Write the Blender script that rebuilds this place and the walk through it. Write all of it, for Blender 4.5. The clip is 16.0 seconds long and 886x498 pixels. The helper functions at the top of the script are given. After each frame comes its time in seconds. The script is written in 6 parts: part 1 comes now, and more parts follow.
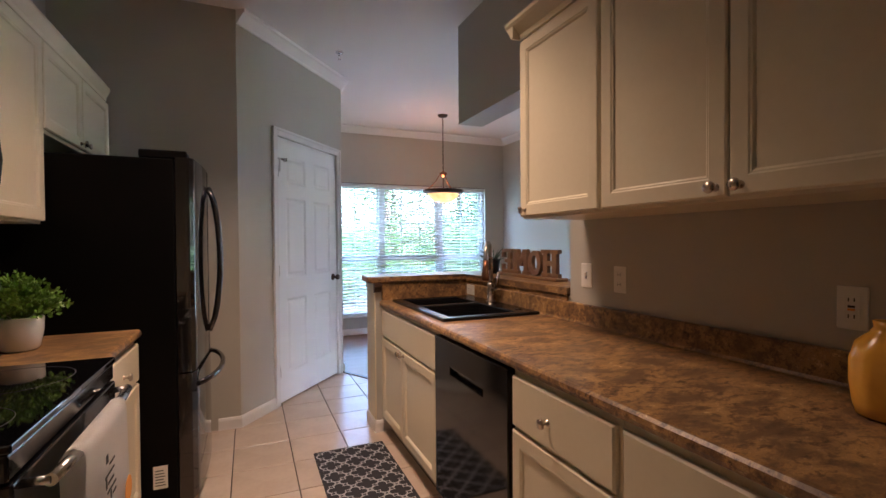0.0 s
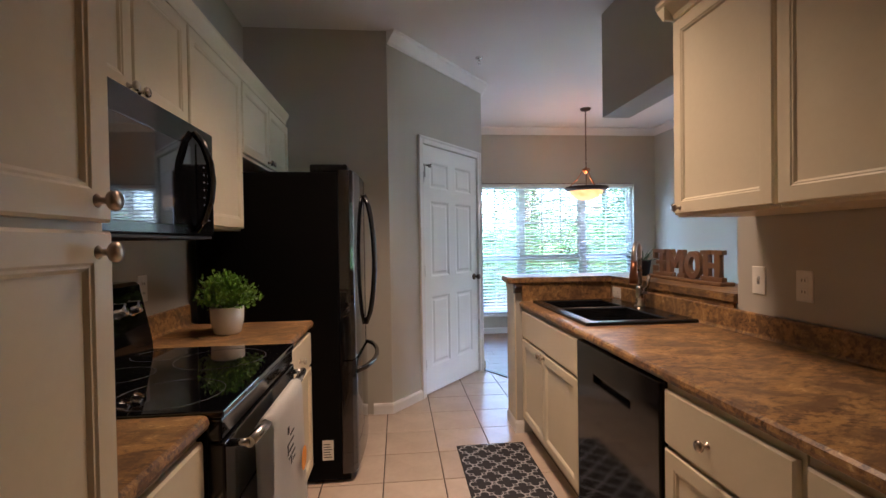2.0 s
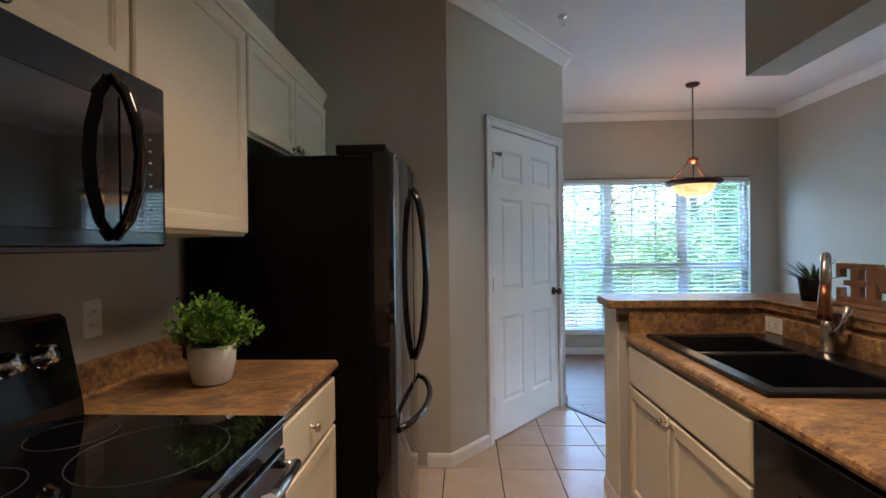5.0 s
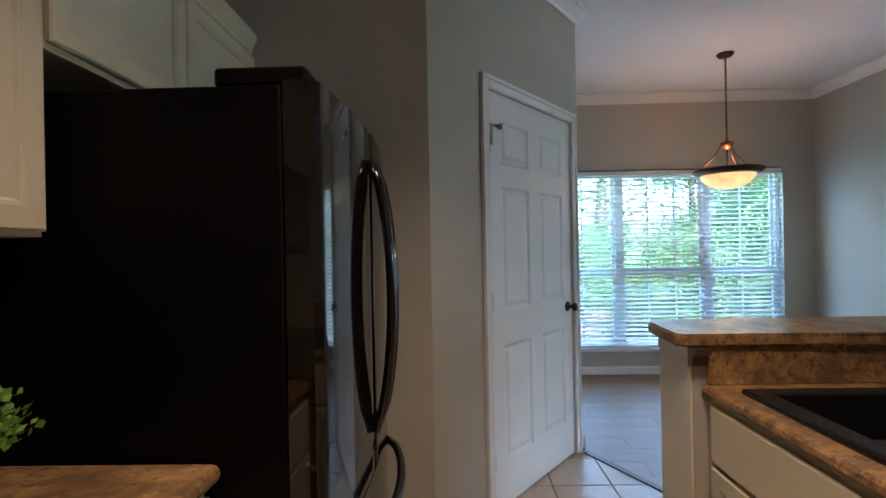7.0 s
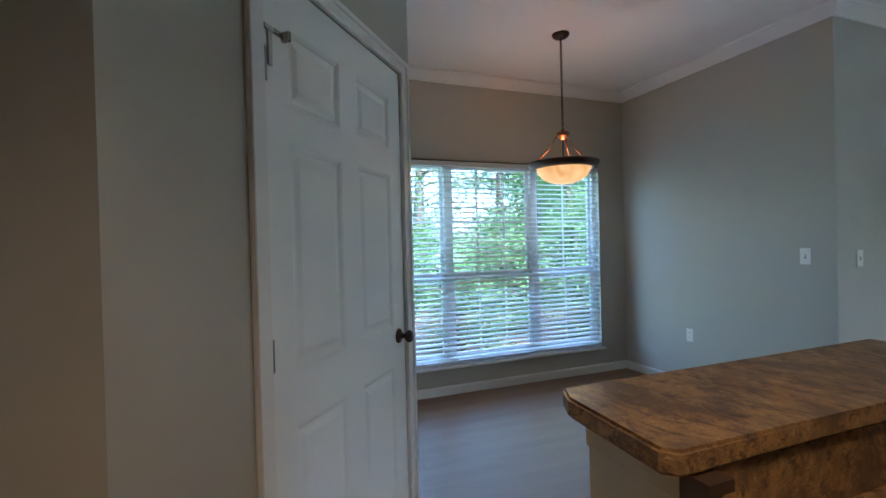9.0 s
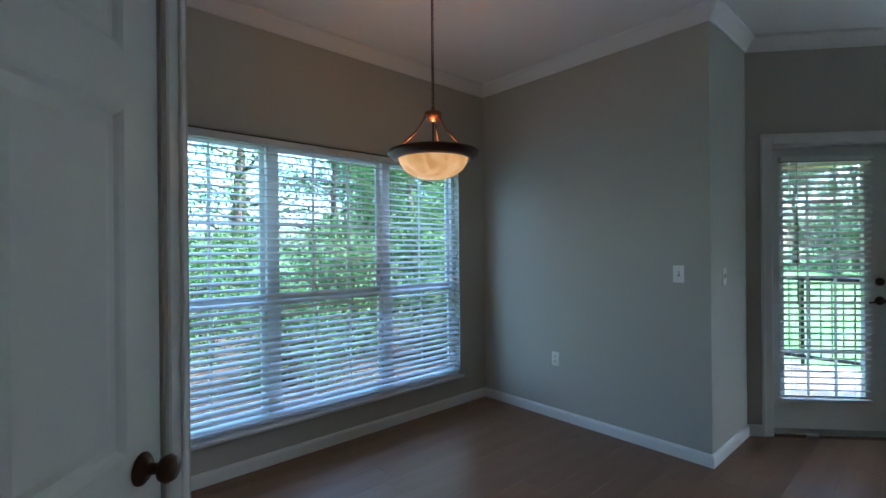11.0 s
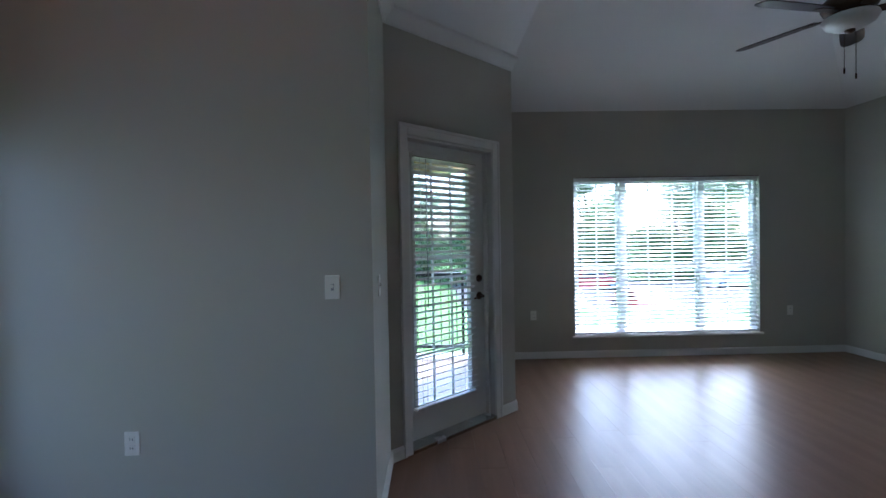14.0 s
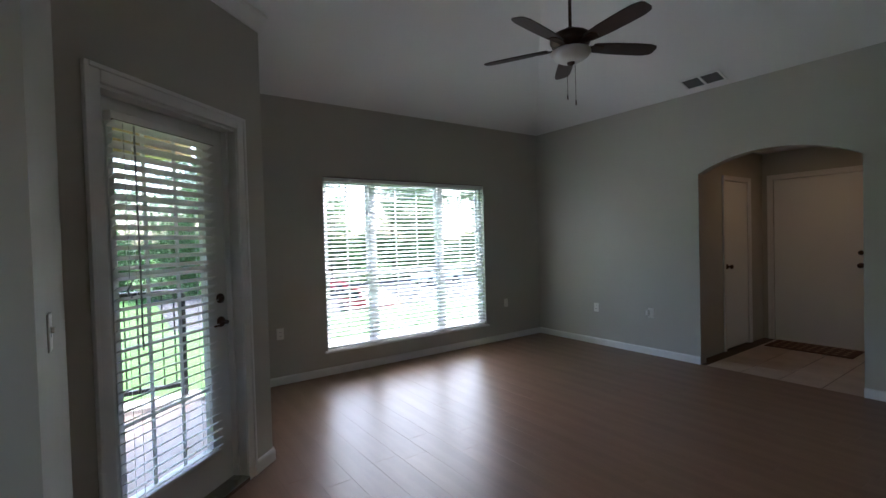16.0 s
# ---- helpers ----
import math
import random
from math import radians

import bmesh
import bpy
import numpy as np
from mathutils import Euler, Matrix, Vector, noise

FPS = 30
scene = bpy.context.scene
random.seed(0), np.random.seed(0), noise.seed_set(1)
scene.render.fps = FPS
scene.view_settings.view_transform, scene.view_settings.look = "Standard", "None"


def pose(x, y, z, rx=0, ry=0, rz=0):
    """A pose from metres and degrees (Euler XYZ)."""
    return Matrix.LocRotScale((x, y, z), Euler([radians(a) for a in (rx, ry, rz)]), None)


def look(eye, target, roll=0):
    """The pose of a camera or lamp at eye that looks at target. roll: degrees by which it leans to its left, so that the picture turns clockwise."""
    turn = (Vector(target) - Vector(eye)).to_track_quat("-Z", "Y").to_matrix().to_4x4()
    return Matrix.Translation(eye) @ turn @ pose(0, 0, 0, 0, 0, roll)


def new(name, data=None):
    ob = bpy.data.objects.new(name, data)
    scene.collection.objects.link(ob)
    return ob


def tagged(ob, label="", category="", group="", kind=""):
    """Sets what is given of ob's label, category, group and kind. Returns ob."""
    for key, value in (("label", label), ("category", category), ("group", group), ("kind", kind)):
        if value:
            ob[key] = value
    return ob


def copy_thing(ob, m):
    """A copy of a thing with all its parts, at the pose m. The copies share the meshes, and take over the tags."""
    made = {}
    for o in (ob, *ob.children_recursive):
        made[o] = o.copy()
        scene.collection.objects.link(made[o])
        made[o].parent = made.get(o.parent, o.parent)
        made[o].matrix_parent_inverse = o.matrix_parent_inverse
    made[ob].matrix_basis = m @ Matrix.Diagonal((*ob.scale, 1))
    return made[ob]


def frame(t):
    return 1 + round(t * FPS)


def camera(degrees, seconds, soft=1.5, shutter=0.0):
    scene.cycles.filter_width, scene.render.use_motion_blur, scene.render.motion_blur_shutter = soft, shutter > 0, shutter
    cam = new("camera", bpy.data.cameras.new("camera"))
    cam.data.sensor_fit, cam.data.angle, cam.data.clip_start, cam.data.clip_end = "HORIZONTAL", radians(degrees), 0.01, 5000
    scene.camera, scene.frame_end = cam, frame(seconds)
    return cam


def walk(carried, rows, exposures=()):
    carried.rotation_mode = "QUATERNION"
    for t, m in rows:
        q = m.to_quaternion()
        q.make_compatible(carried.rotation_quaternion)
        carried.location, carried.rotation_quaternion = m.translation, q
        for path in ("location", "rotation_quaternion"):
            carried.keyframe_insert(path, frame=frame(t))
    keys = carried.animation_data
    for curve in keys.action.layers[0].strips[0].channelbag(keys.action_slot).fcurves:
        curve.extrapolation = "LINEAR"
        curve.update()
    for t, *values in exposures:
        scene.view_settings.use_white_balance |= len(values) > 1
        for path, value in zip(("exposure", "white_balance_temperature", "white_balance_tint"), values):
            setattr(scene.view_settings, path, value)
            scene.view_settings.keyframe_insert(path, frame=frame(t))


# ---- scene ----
cam = camera(88.2, 16.0)
PATH = [
    (0, (0.565, 1.12, 1.299), (1.349, 2.96, 1.268), -0.4),
    (0.5, (0.55, 1.113, 1.299), (1.179, 3.011, 1.277), -0.6),
    (1, (0.543, 1.106, 1.309), (1.034, 3.045, 1.285), -0.7),
    (1.5, (0.562, 1.099, 1.313), (0.919, 3.067, 1.294), -0.7),
    (2, (0.566, 1.107, 1.312), (0.762, 3.097, 1.283), -0.9),
    (2.5, (0.564, 1.175, 1.308), (0.626, 3.174, 1.277), -1.1),
    (3, (0.553, 1.288, 1.324), (0.55, 3.288, 1.314), -1.0),
    (3.5, (0.546, 1.39, 1.337), (0.514, 3.39, 1.323), -0.9),
    (4, (0.581, 1.528, 1.337), (0.5, 3.526, 1.329), -0.7),
    (6.5, (0.61, 2.463, 1.349), (0.509, 4.46, 1.329), -0.7),
    (7, (0.608, 2.68, 1.347), (0.555, 4.679, 1.348), -1.1),
    (7.5, (0.61, 2.904, 1.369), (0.721, 4.901, 1.352), -1.2),
    (8, (0.662, 3.143, 1.363), (1.005, 5.113, 1.353), -1.1),
    (8.5, (0.713, 3.406, 1.361), (1.266, 5.328, 1.348), -1.4),
    (11, (1.162, 4.543, 1.401), (2.495, 6.034, 1.400), -0.5),
    (11.5, (1.255, 4.752, 1.396), (2.792, 6.032, 1.401), -0.6),
    (12, (1.453, 4.887, 1.402), (3.146, 5.951, 1.418), -0.6),
    (12.5, (1.624, 5.027, 1.427), (3.444, 5.855, 1.418), -0.7),
    (13, (1.8, 5.161, 1.432), (3.73, 5.685, 1.416), -1.0),
    (13.5, (1.962, 5.236, 1.423), (3.947, 5.478, 1.395), -0.9),
    (14, (2.144, 5.284, 1.433), (4.143, 5.235, 1.398), -1.0),
    (14.5, (2.305, 5.323, 1.448), (4.279, 5.008, 1.413), -1.1),
    (15, (2.47, 5.384, 1.455), (4.377, 4.783, 1.433), -1.5),
    (15.5, (2.623, 5.412, 1.454), (4.409, 4.512, 1.426), -1.5),
    (16, (2.8, 5.388, 1.446), (4.433, 4.235, 1.403), -1.6),
]
walk(cam, [(t, look(eye, target, roll)) for t, eye, target, roll in PATH], [(0, 5.0, 5080, 17), (3, 4.93, 4980, 11), (4, 4.87, 4880, 9), (6.5, 4.70, 4800, 6), (8, 4.42, 4790, 4), (8.6, 4.27, 4790, 4), (11, 3.6, 4730, 2), (12.0, 3.55, 4720, 4), (13.0, 3.55, 4660, 9), (14.0, 3.43, 4830, 12), (14.5, 3.33, 4950, 13), (16, 3.27, 5450, 13)])
KITCHEN_W, PENDANT_W, ENTRY_W, AMBER_E = 0.81, 0.24, 0.17, 0.056

# ---- world and light ----
world = bpy.data.worlds.new("overcast_sky")
world.use_nodes = True
scene.world = world
_wn = world.node_tree
_bg = _wn.nodes["Background"]
_sky = _wn.nodes.new("ShaderNodeTexSky")
_sky.sky_type = "NISHITA"
_sky.sun_disc = False
_sky.sun_elevation, _sky.sun_rotation = radians(51), radians(130)
_sky.air_density, _sky.dust_density, _sky.ozone_density = 0.9, 4.0, 0.6
_wn.links.new(_sky.outputs[0], _bg.inputs[0])
_bg.inputs[1].default_value = 0.15
SUN = bpy.data.lights.new("sun", "SUN")
SUN.energy, SUN.angle, SUN.color = 1.4, radians(12), (1.0, 0.96, 0.9)
sun = new("sun", SUN)
sun.matrix_world = look((0, 0, 0), (-0.48, 0.40, -0.78))


def lamp(name, kind, place, target, watts, colour, size):
    data = bpy.data.lights.new(name, kind)
    data.energy, data.color = watts, colour
    if kind == "AREA":
        data.shape, data.size = "DISK", size
    else:
        data.shadow_soft_size = size
    ob = new(name, data)
    ob.matrix_world = look(place, target)
    return ob


WARM = (1.0, 0.62, 0.30)
lamp("kitchen_lamp", "AREA", (0.93, 3.15, 2.84), (0.93, 3.16, 0), KITCHEN_W, (1.0, 0.62, 0.34), 0.62).data.spread = radians(106)
lamp("pendant_lamp", "POINT", (2.888, 6.55, 1.915), (2.888, 6.55, 0), PENDANT_W, WARM, 0.06)
lamp("entry_lamp", "AREA", (4.5, -0.7, 2.38), (4.5, -0.71, 0), ENTRY_W, (1.0, 0.55, 0.25), 0.25)

# added fill lamps just inside the blinds, tilted up, standing in for sky light
for _name, _place, _target, _w, _h, _watts in (("dining_window_fill", (2.807, 7.50, 1.21), (2.807, 6.5, 1.36), 2.42, 1.86, 0.54), ("living_window_fill", (7.55, 2.446, 1.21), (6.5, 2.446, 1.66), 2.24, 1.86, 0.44)):
    _l = lamp(_name, "AREA", _place, _target, _watts, (0.93, 0.98, 1.0), 1.0)
    _l.data.shape, _l.data.size, _l.data.size_y = "RECTANGLE", _w, _h

# ---- materials ----


def mat(name, base, rough=0.5, metal=0.0, alt=None, scale=6.0, fine=60.0, mix=0.35, bump=0.15, stretch=(1, 1, 1), coat=0.0, spec=0.5, islands=0.0, objects=0.0, rvar=0.08):
    """A surface with broad and fine variation of colour, gloss and relief."""
    m = bpy.data.materials.new(name)
    m.use_nodes = True
    n, l = m.node_tree.nodes, m.node_tree.links
    p = n["Principled BSDF"]
    alt = alt or tuple(c * 0.82 for c in base)
    tc, mp = n.new("ShaderNodeTexCoord"), n.new("ShaderNodeMapping")
    mp.inputs["Scale"].default_value = stretch
    l.new(tc.outputs["Object"], mp.inputs["Vector"])
    a, b = n.new("ShaderNodeTexNoise"), n.new("ShaderNodeTexNoise")
    for node, s in ((a, scale), (b, fine)):
        node.inputs["Scale"].default_value = s
        node.inputs["Detail"].default_value = 4
        l.new(mp.outputs[0], node.inputs["Vector"])
    add = n.new("ShaderNodeMath")
    add.operation = "MULTIPLY_ADD"
    l.new(b.outputs["Fac"], add.inputs[0])
    add.inputs[1].default_value = 0.45
    l.new(a.outputs["Fac"], add.inputs[2])
    ramp = n.new("ShaderNodeMapRange")
    ramp.inputs["From Min"].default_value, ramp.inputs["From Max"].default_value = 0.5, 0.95
    ramp.inputs["To Min"].default_value, ramp.inputs["To Max"].default_value = 0.0, mix
    l.new(add.outputs[0], ramp.inputs["Value"])
    mx = n.new("ShaderNodeMix")
    mx.data_type = "RGBA"
    mx.inputs["A"].default_value, mx.inputs["B"].default_value = (*base, 1), (*alt, 1)
    l.new(ramp.outputs[0], mx.inputs["Factor"])
    out = mx.outputs["Result"]
    for amount, kind, socket in ((islands, "ShaderNodeNewGeometry", "Random Per Island"), (objects, "ShaderNodeObjectInfo", "Random")):
        if amount:
            g, hs, mr = n.new(kind), n.new("ShaderNodeHueSaturation"), n.new("ShaderNodeMapRange")
            mr.inputs["To Min"].default_value, mr.inputs["To Max"].default_value = 1 - amount, 1 + amount
            l.new(g.outputs[socket], mr.inputs["Value"])
            l.new(mr.outputs[0], hs.inputs["Value"])
            l.new(out, hs.inputs["Color"])
            out = hs.outputs[0]
    l.new(out, p.inputs["Base Color"])
    rr = n.new("ShaderNodeMapRange")
    rr.inputs["To Min"].default_value, rr.inputs["To Max"].default_value = max(rough - rvar, 0.02), min(rough + rvar, 1)
    l.new(a.outputs["Fac"], rr.inputs["Value"])
    l.new(rr.outputs[0], p.inputs["Roughness"])
    p.inputs["Metallic"].default_value = metal
    p.inputs["Specular IOR Level"].default_value = spec
    p.inputs["Coat Weight"].default_value = coat
    p.inputs["Coat Roughness"].default_value = 0.05
    if bump:
        bp = n.new("ShaderNodeBump")
        bp.inputs["Strength"].default_value, bp.inputs["Distance"].default_value = bump, 0.004
        l.new(add.outputs[0], bp.inputs["Height"])
        l.new(bp.outputs[0], p.inputs["Normal"])
    return m


def emit(name, colour, strength):
    m = bpy.data.materials.new(name)
    m.use_nodes = True
    p = m.node_tree.nodes["Principled BSDF"]
    p.inputs["Base Color"].default_value = (*colour, 1)
    p.inputs["Emission Color"].default_value = (*colour, 1)
    p.inputs["Emission Strength"].default_value = strength
    return m


def alabaster(name, colour, pale, strength):
    """Lit glass with cloudy veins."""
    m = emit(name, colour, strength)
    n, l = m.node_tree.nodes, m.node_tree.links
    tc, no, mr, mx = n.new("ShaderNodeTexCoord"), n.new("ShaderNodeTexNoise"), n.new("ShaderNodeMapRange"), n.new("ShaderNodeMix")
    no.inputs["Scale"].default_value, no.inputs["Detail"].default_value, no.inputs["Distortion"].default_value = 7.0, 4.0, 1.6
    mr.inputs["From Min"].default_value, mr.inputs["From Max"].default_value = 0.38, 0.66
    mx.data_type = "RGBA"
    mx.inputs["A"].default_value, mx.inputs["B"].default_value = (*colour, 1), (*pale, 1)
    l.new(tc.outputs["Object"], no.inputs["Vector"])
    l.new(no.outputs["Fac"], mr.inputs["Value"])
    l.new(mr.outputs[0], mx.inputs["Factor"])
    l.new(mx.outputs["Result"], n["Principled BSDF"].inputs["Emission Color"])
    return m


def pane_glass(name):
    m = bpy.data.materials.new(name)
    m.use_nodes = True
    n, l = m.node_tree.nodes, m.node_tree.links
    n.remove(n["Principled BSDF"])
    t, g, f, x = n.new("ShaderNodeBsdfTransparent"), n.new("ShaderNodeBsdfGlossy"), n.new("ShaderNodeFresnel"), n.new("ShaderNodeMixShader")
    t.inputs[0].default_value = (0.93, 0.95, 0.94, 1)
    g.inputs["Roughness"].default_value = 0.01
    f.inputs[0].default_value = 1.4
    l.new(f.outputs[0], x.inputs[0])
    l.new(t.outputs[0], x.inputs[1])
    l.new(g.outputs[0], x.inputs[2])
    l.new(x.outputs[0], n["Material Output"].inputs[0])
    return m


def laminate(name):
    """Brown marbled countertop laminate with drifting veins of ochre, umber and grey."""
    m = mat(name, (0.22, 0.13, 0.07), rough=0.35, spec=0.32, alt=(0.07, 0.04, 0.027), scale=9, fine=45, mix=1.0, bump=0.05)
    n, l = m.node_tree.nodes, m.node_tree.links
    p = n["Principled BSDF"]
    tc, mp, no, no2, cr = n.new("ShaderNodeTexCoord"), n.new("ShaderNodeMapping"), n.new("ShaderNodeTexNoise"), n.new("ShaderNodeTexNoise"), n.new("ShaderNodeValToRGB")
    mp.inputs["Scale"].default_value = (1.0, 0.55, 1.0)
    mp.inputs["Rotation"].default_value = (0, 0, 0.6)
    l.new(tc.outputs["Object"], mp.inputs["Vector"])
    no.inputs["Scale"].default_value, no.inputs["Detail"].default_value, no.inputs["Roughness"].default_value = 40.0, 12.0, 0.80
    no.inputs["Distortion"].default_value = 0.25
    no2.inputs["Scale"].default_value, no2.inputs["Detail"].default_value = 5.5, 4.0
    l.new(mp.outputs[0], no.inputs["Vector"])
    l.new(mp.outputs[0], no2.inputs["Vector"])
    e = cr.color_ramp.elements
    e[0].position, e[0].color = 0.36, (0.050, 0.030, 0.018, 1)
    e[1].position, e[1].color = 0.655, (0.70, 0.49, 0.25, 1)
    for pos, col in ((0.41, (0.13, 0.080, 0.045, 1)), (0.47, (0.27, 0.150, 0.064, 1)), (0.53, (0.48, 0.285, 0.088, 1)), (0.57, (0.27, 0.155, 0.080, 1)), (0.60, (0.54, 0.345, 0.12, 1))):
        k = e.new(pos)
        k.color = col
    ad = n.new("ShaderNodeMath")
    ad.operation = "MULTIPLY_ADD"
    ad.inputs[1].default_value = 0.20
    sub = n.new("ShaderNodeMath")
    sub.operation = "SUBTRACT"
    sub.inputs[1].default_value = 0.10
    l.new(no2.outputs["Fac"], ad.inputs[0])
    l.new(no.outputs["Fac"], ad.inputs[2])
    l.new(ad.outputs[0], sub.inputs[0])
    l.new(sub.outputs[0], cr.inputs[0])
    no3, mr, mx = n.new("ShaderNodeTexNoise"), n.new("ShaderNodeMapRange"), n.new("ShaderNodeMix")
    no3.inputs["Scale"].default_value, no3.inputs["Detail"].default_value, no3.inputs["Roughness"].default_value = 12.0, 8.0, 0.66
    no3.inputs["Distortion"].default_value = 0.6
    l.new(mp.outputs[0], no3.inputs["Vector"])
    mr.inputs["From Min"].default_value, mr.inputs["From Max"].default_value = 0.42, 0.60
    mr.inputs["To Max"].default_value = 0.80
    l.new(no3.outputs["Fac"], mr.inputs["Value"])
    mx.data_type = "RGBA"
    l.new(mr.outputs[0], mx.inputs["Factor"])
    l.new(cr.outputs[0], mx.inputs["A"])
    mx.inputs["B"].default_value = (0.115, 0.070, 0.042, 1)
    l.new(mx.outputs["Result"], p.inputs["Base Color"])
    return m


PAINT = mat("greige_wall_paint", (0.49, 0.470, 0.41), rough=0.62, alt=(0.455, 0.437, 0.375), scale=1.5, fine=160, mix=0.5, bump=0.06, spec=0.35)
CEIL = mat("white_ceiling_paint", (0.82, 0.81, 0.79), rough=0.85, alt=(0.78, 0.77, 0.75), scale=1.2, fine=120, mix=0.5, bump=0.10, spec=0.2)
TRIM = mat("white_gloss_trim_paint", (0.80, 0.79, 0.77), rough=0.35, alt=(0.74, 0.73, 0.70), scale=3, fine=40, mix=0.6, bump=0.04)
DOORP = mat("white_door_paint", (0.85, 0.86, 0.84), rough=0.38, alt=(0.80, 0.81, 0.785), scale=2, fine=70, mix=0.5, bump=0.05)
CREAM = mat("cream_cabinet_lacquer", (0.77, 0.69, 0.50), rough=0.36, alt=(0.70, 0.61, 0.42), scale=2.2, fine=55, mix=0.6, bump=0.03)
LAM = laminate("brown_marbled_laminate")
TILE = mat("beige_ceramic_tile", (0.56, 0.46, 0.36), rough=0.30, alt=(0.44, 0.345, 0.26), scale=5, fine=30, mix=0.8, bump=0.10, objects=0.07)
GROUT = mat("brown_grout", (0.075, 0.055, 0.042), rough=0.9, fine=200)
WOOD = mat("grey_brown_oak_plank", (0.245, 0.142, 0.085), rough=0.34, alt=(0.155, 0.087, 0.052), scale=4, fine=22, mix=0.55, bump=0.02, stretch=(0.22, 2.2, 1), objects=0.045, rvar=0.05, spec=0.32)
GAP = mat("plank_joint", (0.16, 0.10, 0.065), rough=0.8)
NICKEL = mat("brushed_nickel", (0.55, 0.47, 0.38), rough=0.28, metal=1.0, bump=0.02, fine=200)
CHROME = mat("polished_chrome", (0.75, 0.75, 0.76), rough=0.10, metal=1.0, bump=0.0)
BRONZE = mat("oil_rubbed_bronze", (0.055, 0.036, 0.028), rough=0.38, metal=0.7, alt=(0.12, 0.06, 0.03), mix=0.5)
COPPER = mat("rubbed_copper_bronze", (0.28, 0.12, 0.055), rough=0.32, metal=0.9)
BLACK = mat("black_appliance_enamel", (0.006, 0.006, 0.007), rough=0.09, alt=(0.009, 0.009, 0.009), bump=0.0, mix=0.5, spec=0.5, rvar=0.02)
BLACKTEX = mat("black_textured_steel", (0.004, 0.004, 0.004), rough=0.5, spec=0.06, alt=(0.007, 0.006, 0.006), fine=300, bump=0.2)
BGLASS = mat("black_glass", (0.004, 0.004, 0.005), rough=0.025, bump=0.0, rvar=0.008, mix=0.2, coat=0.7)
SLATE = mat("black_stainless_steel", (0.075, 0.070, 0.068), rough=0.055, metal=0.92, alt=(0.078, 0.073, 0.071), stretch=(1, 0.05, 1), fine=140, bump=0.0, rvar=0.015)
STEEL = mat("stainless_steel", (0.50, 0.49, 0.47), rough=0.26, metal=1.0, stretch=(1, 0.05, 1), fine=150, bump=0.03)
COMPOSITE = mat("black_composite_sink", (0.006, 0.006, 0.007), rough=0.24, alt=(0.012, 0.012, 0.013), fine=400, bump=0.05, spec=0.5)
PLATE = mat("ivory_wall_plate", (0.85, 0.83, 0.77), rough=0.3, bump=0.0, mix=0.2)
SLOT = mat("dark_slot", (0.02, 0.018, 0.016), rough=0.6, bump=0.0)
GLASS = pane_glass("window_glass")
VINYL = mat("white_vinyl_frame", (0.84, 0.85, 0.85), rough=0.4, bump=0.02)
SLATM = mat("white_blind_slat", (0.87, 0.87, 0.86), rough=0.35, bump=0.02, mix=0.4)
CORD = mat("white_cord", (0.7, 0.69, 0.66), rough=0.8)
FROST = mat("white_frosted_glass", (0.72, 0.71, 0.68), rough=0.3, bump=0.0)
AMBER = alabaster("lit_amber_glass", (0.86, 0.36, 0.09), (1.25, 0.62, 0.22), AMBER_E)
FANWOOD = mat("dark_walnut_blade", (0.035, 0.018, 0.014), rough=0.42, alt=(0.06, 0.03, 0.02), stretch=(1, 8, 1), mix=0.8)
OAK = mat("honey_pine", (0.27, 0.15, 0.065), rough=0.5, alt=(0.16, 0.08, 0.032), stretch=(1, 1, 6), scale=5, mix=0.9)
PORC = mat("white_glazed_pot", (0.86, 0.85, 0.82), rough=0.2, bump=0.08, scale=12)
LEAFY = mat("boxwood_leaf", (0.17, 0.33, 0.035), rough=0.38, alt=(0.08, 0.17, 0.02), islands=0.35, mix=0.7)
SPIKE = mat("aloe_leaf", (0.07, 0.12, 0.07), rough=0.45, islands=0.2)
SOIL = mat("dark_soil", (0.04, 0.028, 0.02), rough=0.95, fine=150, bump=0.6)
YELLOW = mat("yellow_glazed_ceramic", (0.80, 0.42, 0.03), rough=0.16, alt=(0.62, 0.30, 0.02), mix=0.6, bump=0.03)
COTTON = mat("white_cotton_towel", (0.88, 0.86, 0.82), rough=0.95, fine=500, bump=0.5)
INK = mat("black_ink", (0.03, 0.03, 0.03), rough=0.8, bump=0.0)
ORANGE = mat("orange_print", (0.80, 0.33, 0.03), rough=0.85, bump=0.0)
RUGD = mat("charcoal_rug_pile", (0.030, 0.030, 0.036), rough=1.0, fine=600, bump=0.6, mix=0.6)
RUGL = mat("grey_rug_pile", (0.46, 0.46, 0.48), rough=1.0, fine=600, bump=0.6)
BLUE = emit("blue_display", (0.08, 0.35, 1.0), 0.09)
RINGM = mat("burner_ring_print", (0.09, 0.09, 0.095), rough=0.4, bump=0.0)
WHITEMARK = mat("grey_print", (0.30, 0.30, 0.31), rough=0.6, bump=0.0)
GRASS = mat("lawn_grass", (0.065, 0.16, 0.014), rough=0.95, alt=(0.045, 0.10, 0.014), scale=1.5, fine=60, bump=0.8, mix=0.9)
CONC = mat("patio_concrete", (0.52, 0.50, 0.46), rough=0.85, alt=(0.42, 0.40, 0.37), scale=3, fine=90)
ASPHALT = mat("worn_parking_asphalt", (0.075, 0.070, 0.070), rough=0.95, alt=(0.055, 0.052, 0.052), spec=0.2, scale=0.8, fine=40)
STRAW = mat("pine_straw", (0.075, 0.050, 0.032), rough=0.95, alt=(0.04, 0.026, 0.018), scale=3, fine=90, mix=0.9, bump=0.8)
BARK = mat("tree_bark", (0.09, 0.065, 0.045), rough=0.95, alt=(0.05, 0.035, 0.025), stretch=(3, 3, 0.4), bump=0.9)
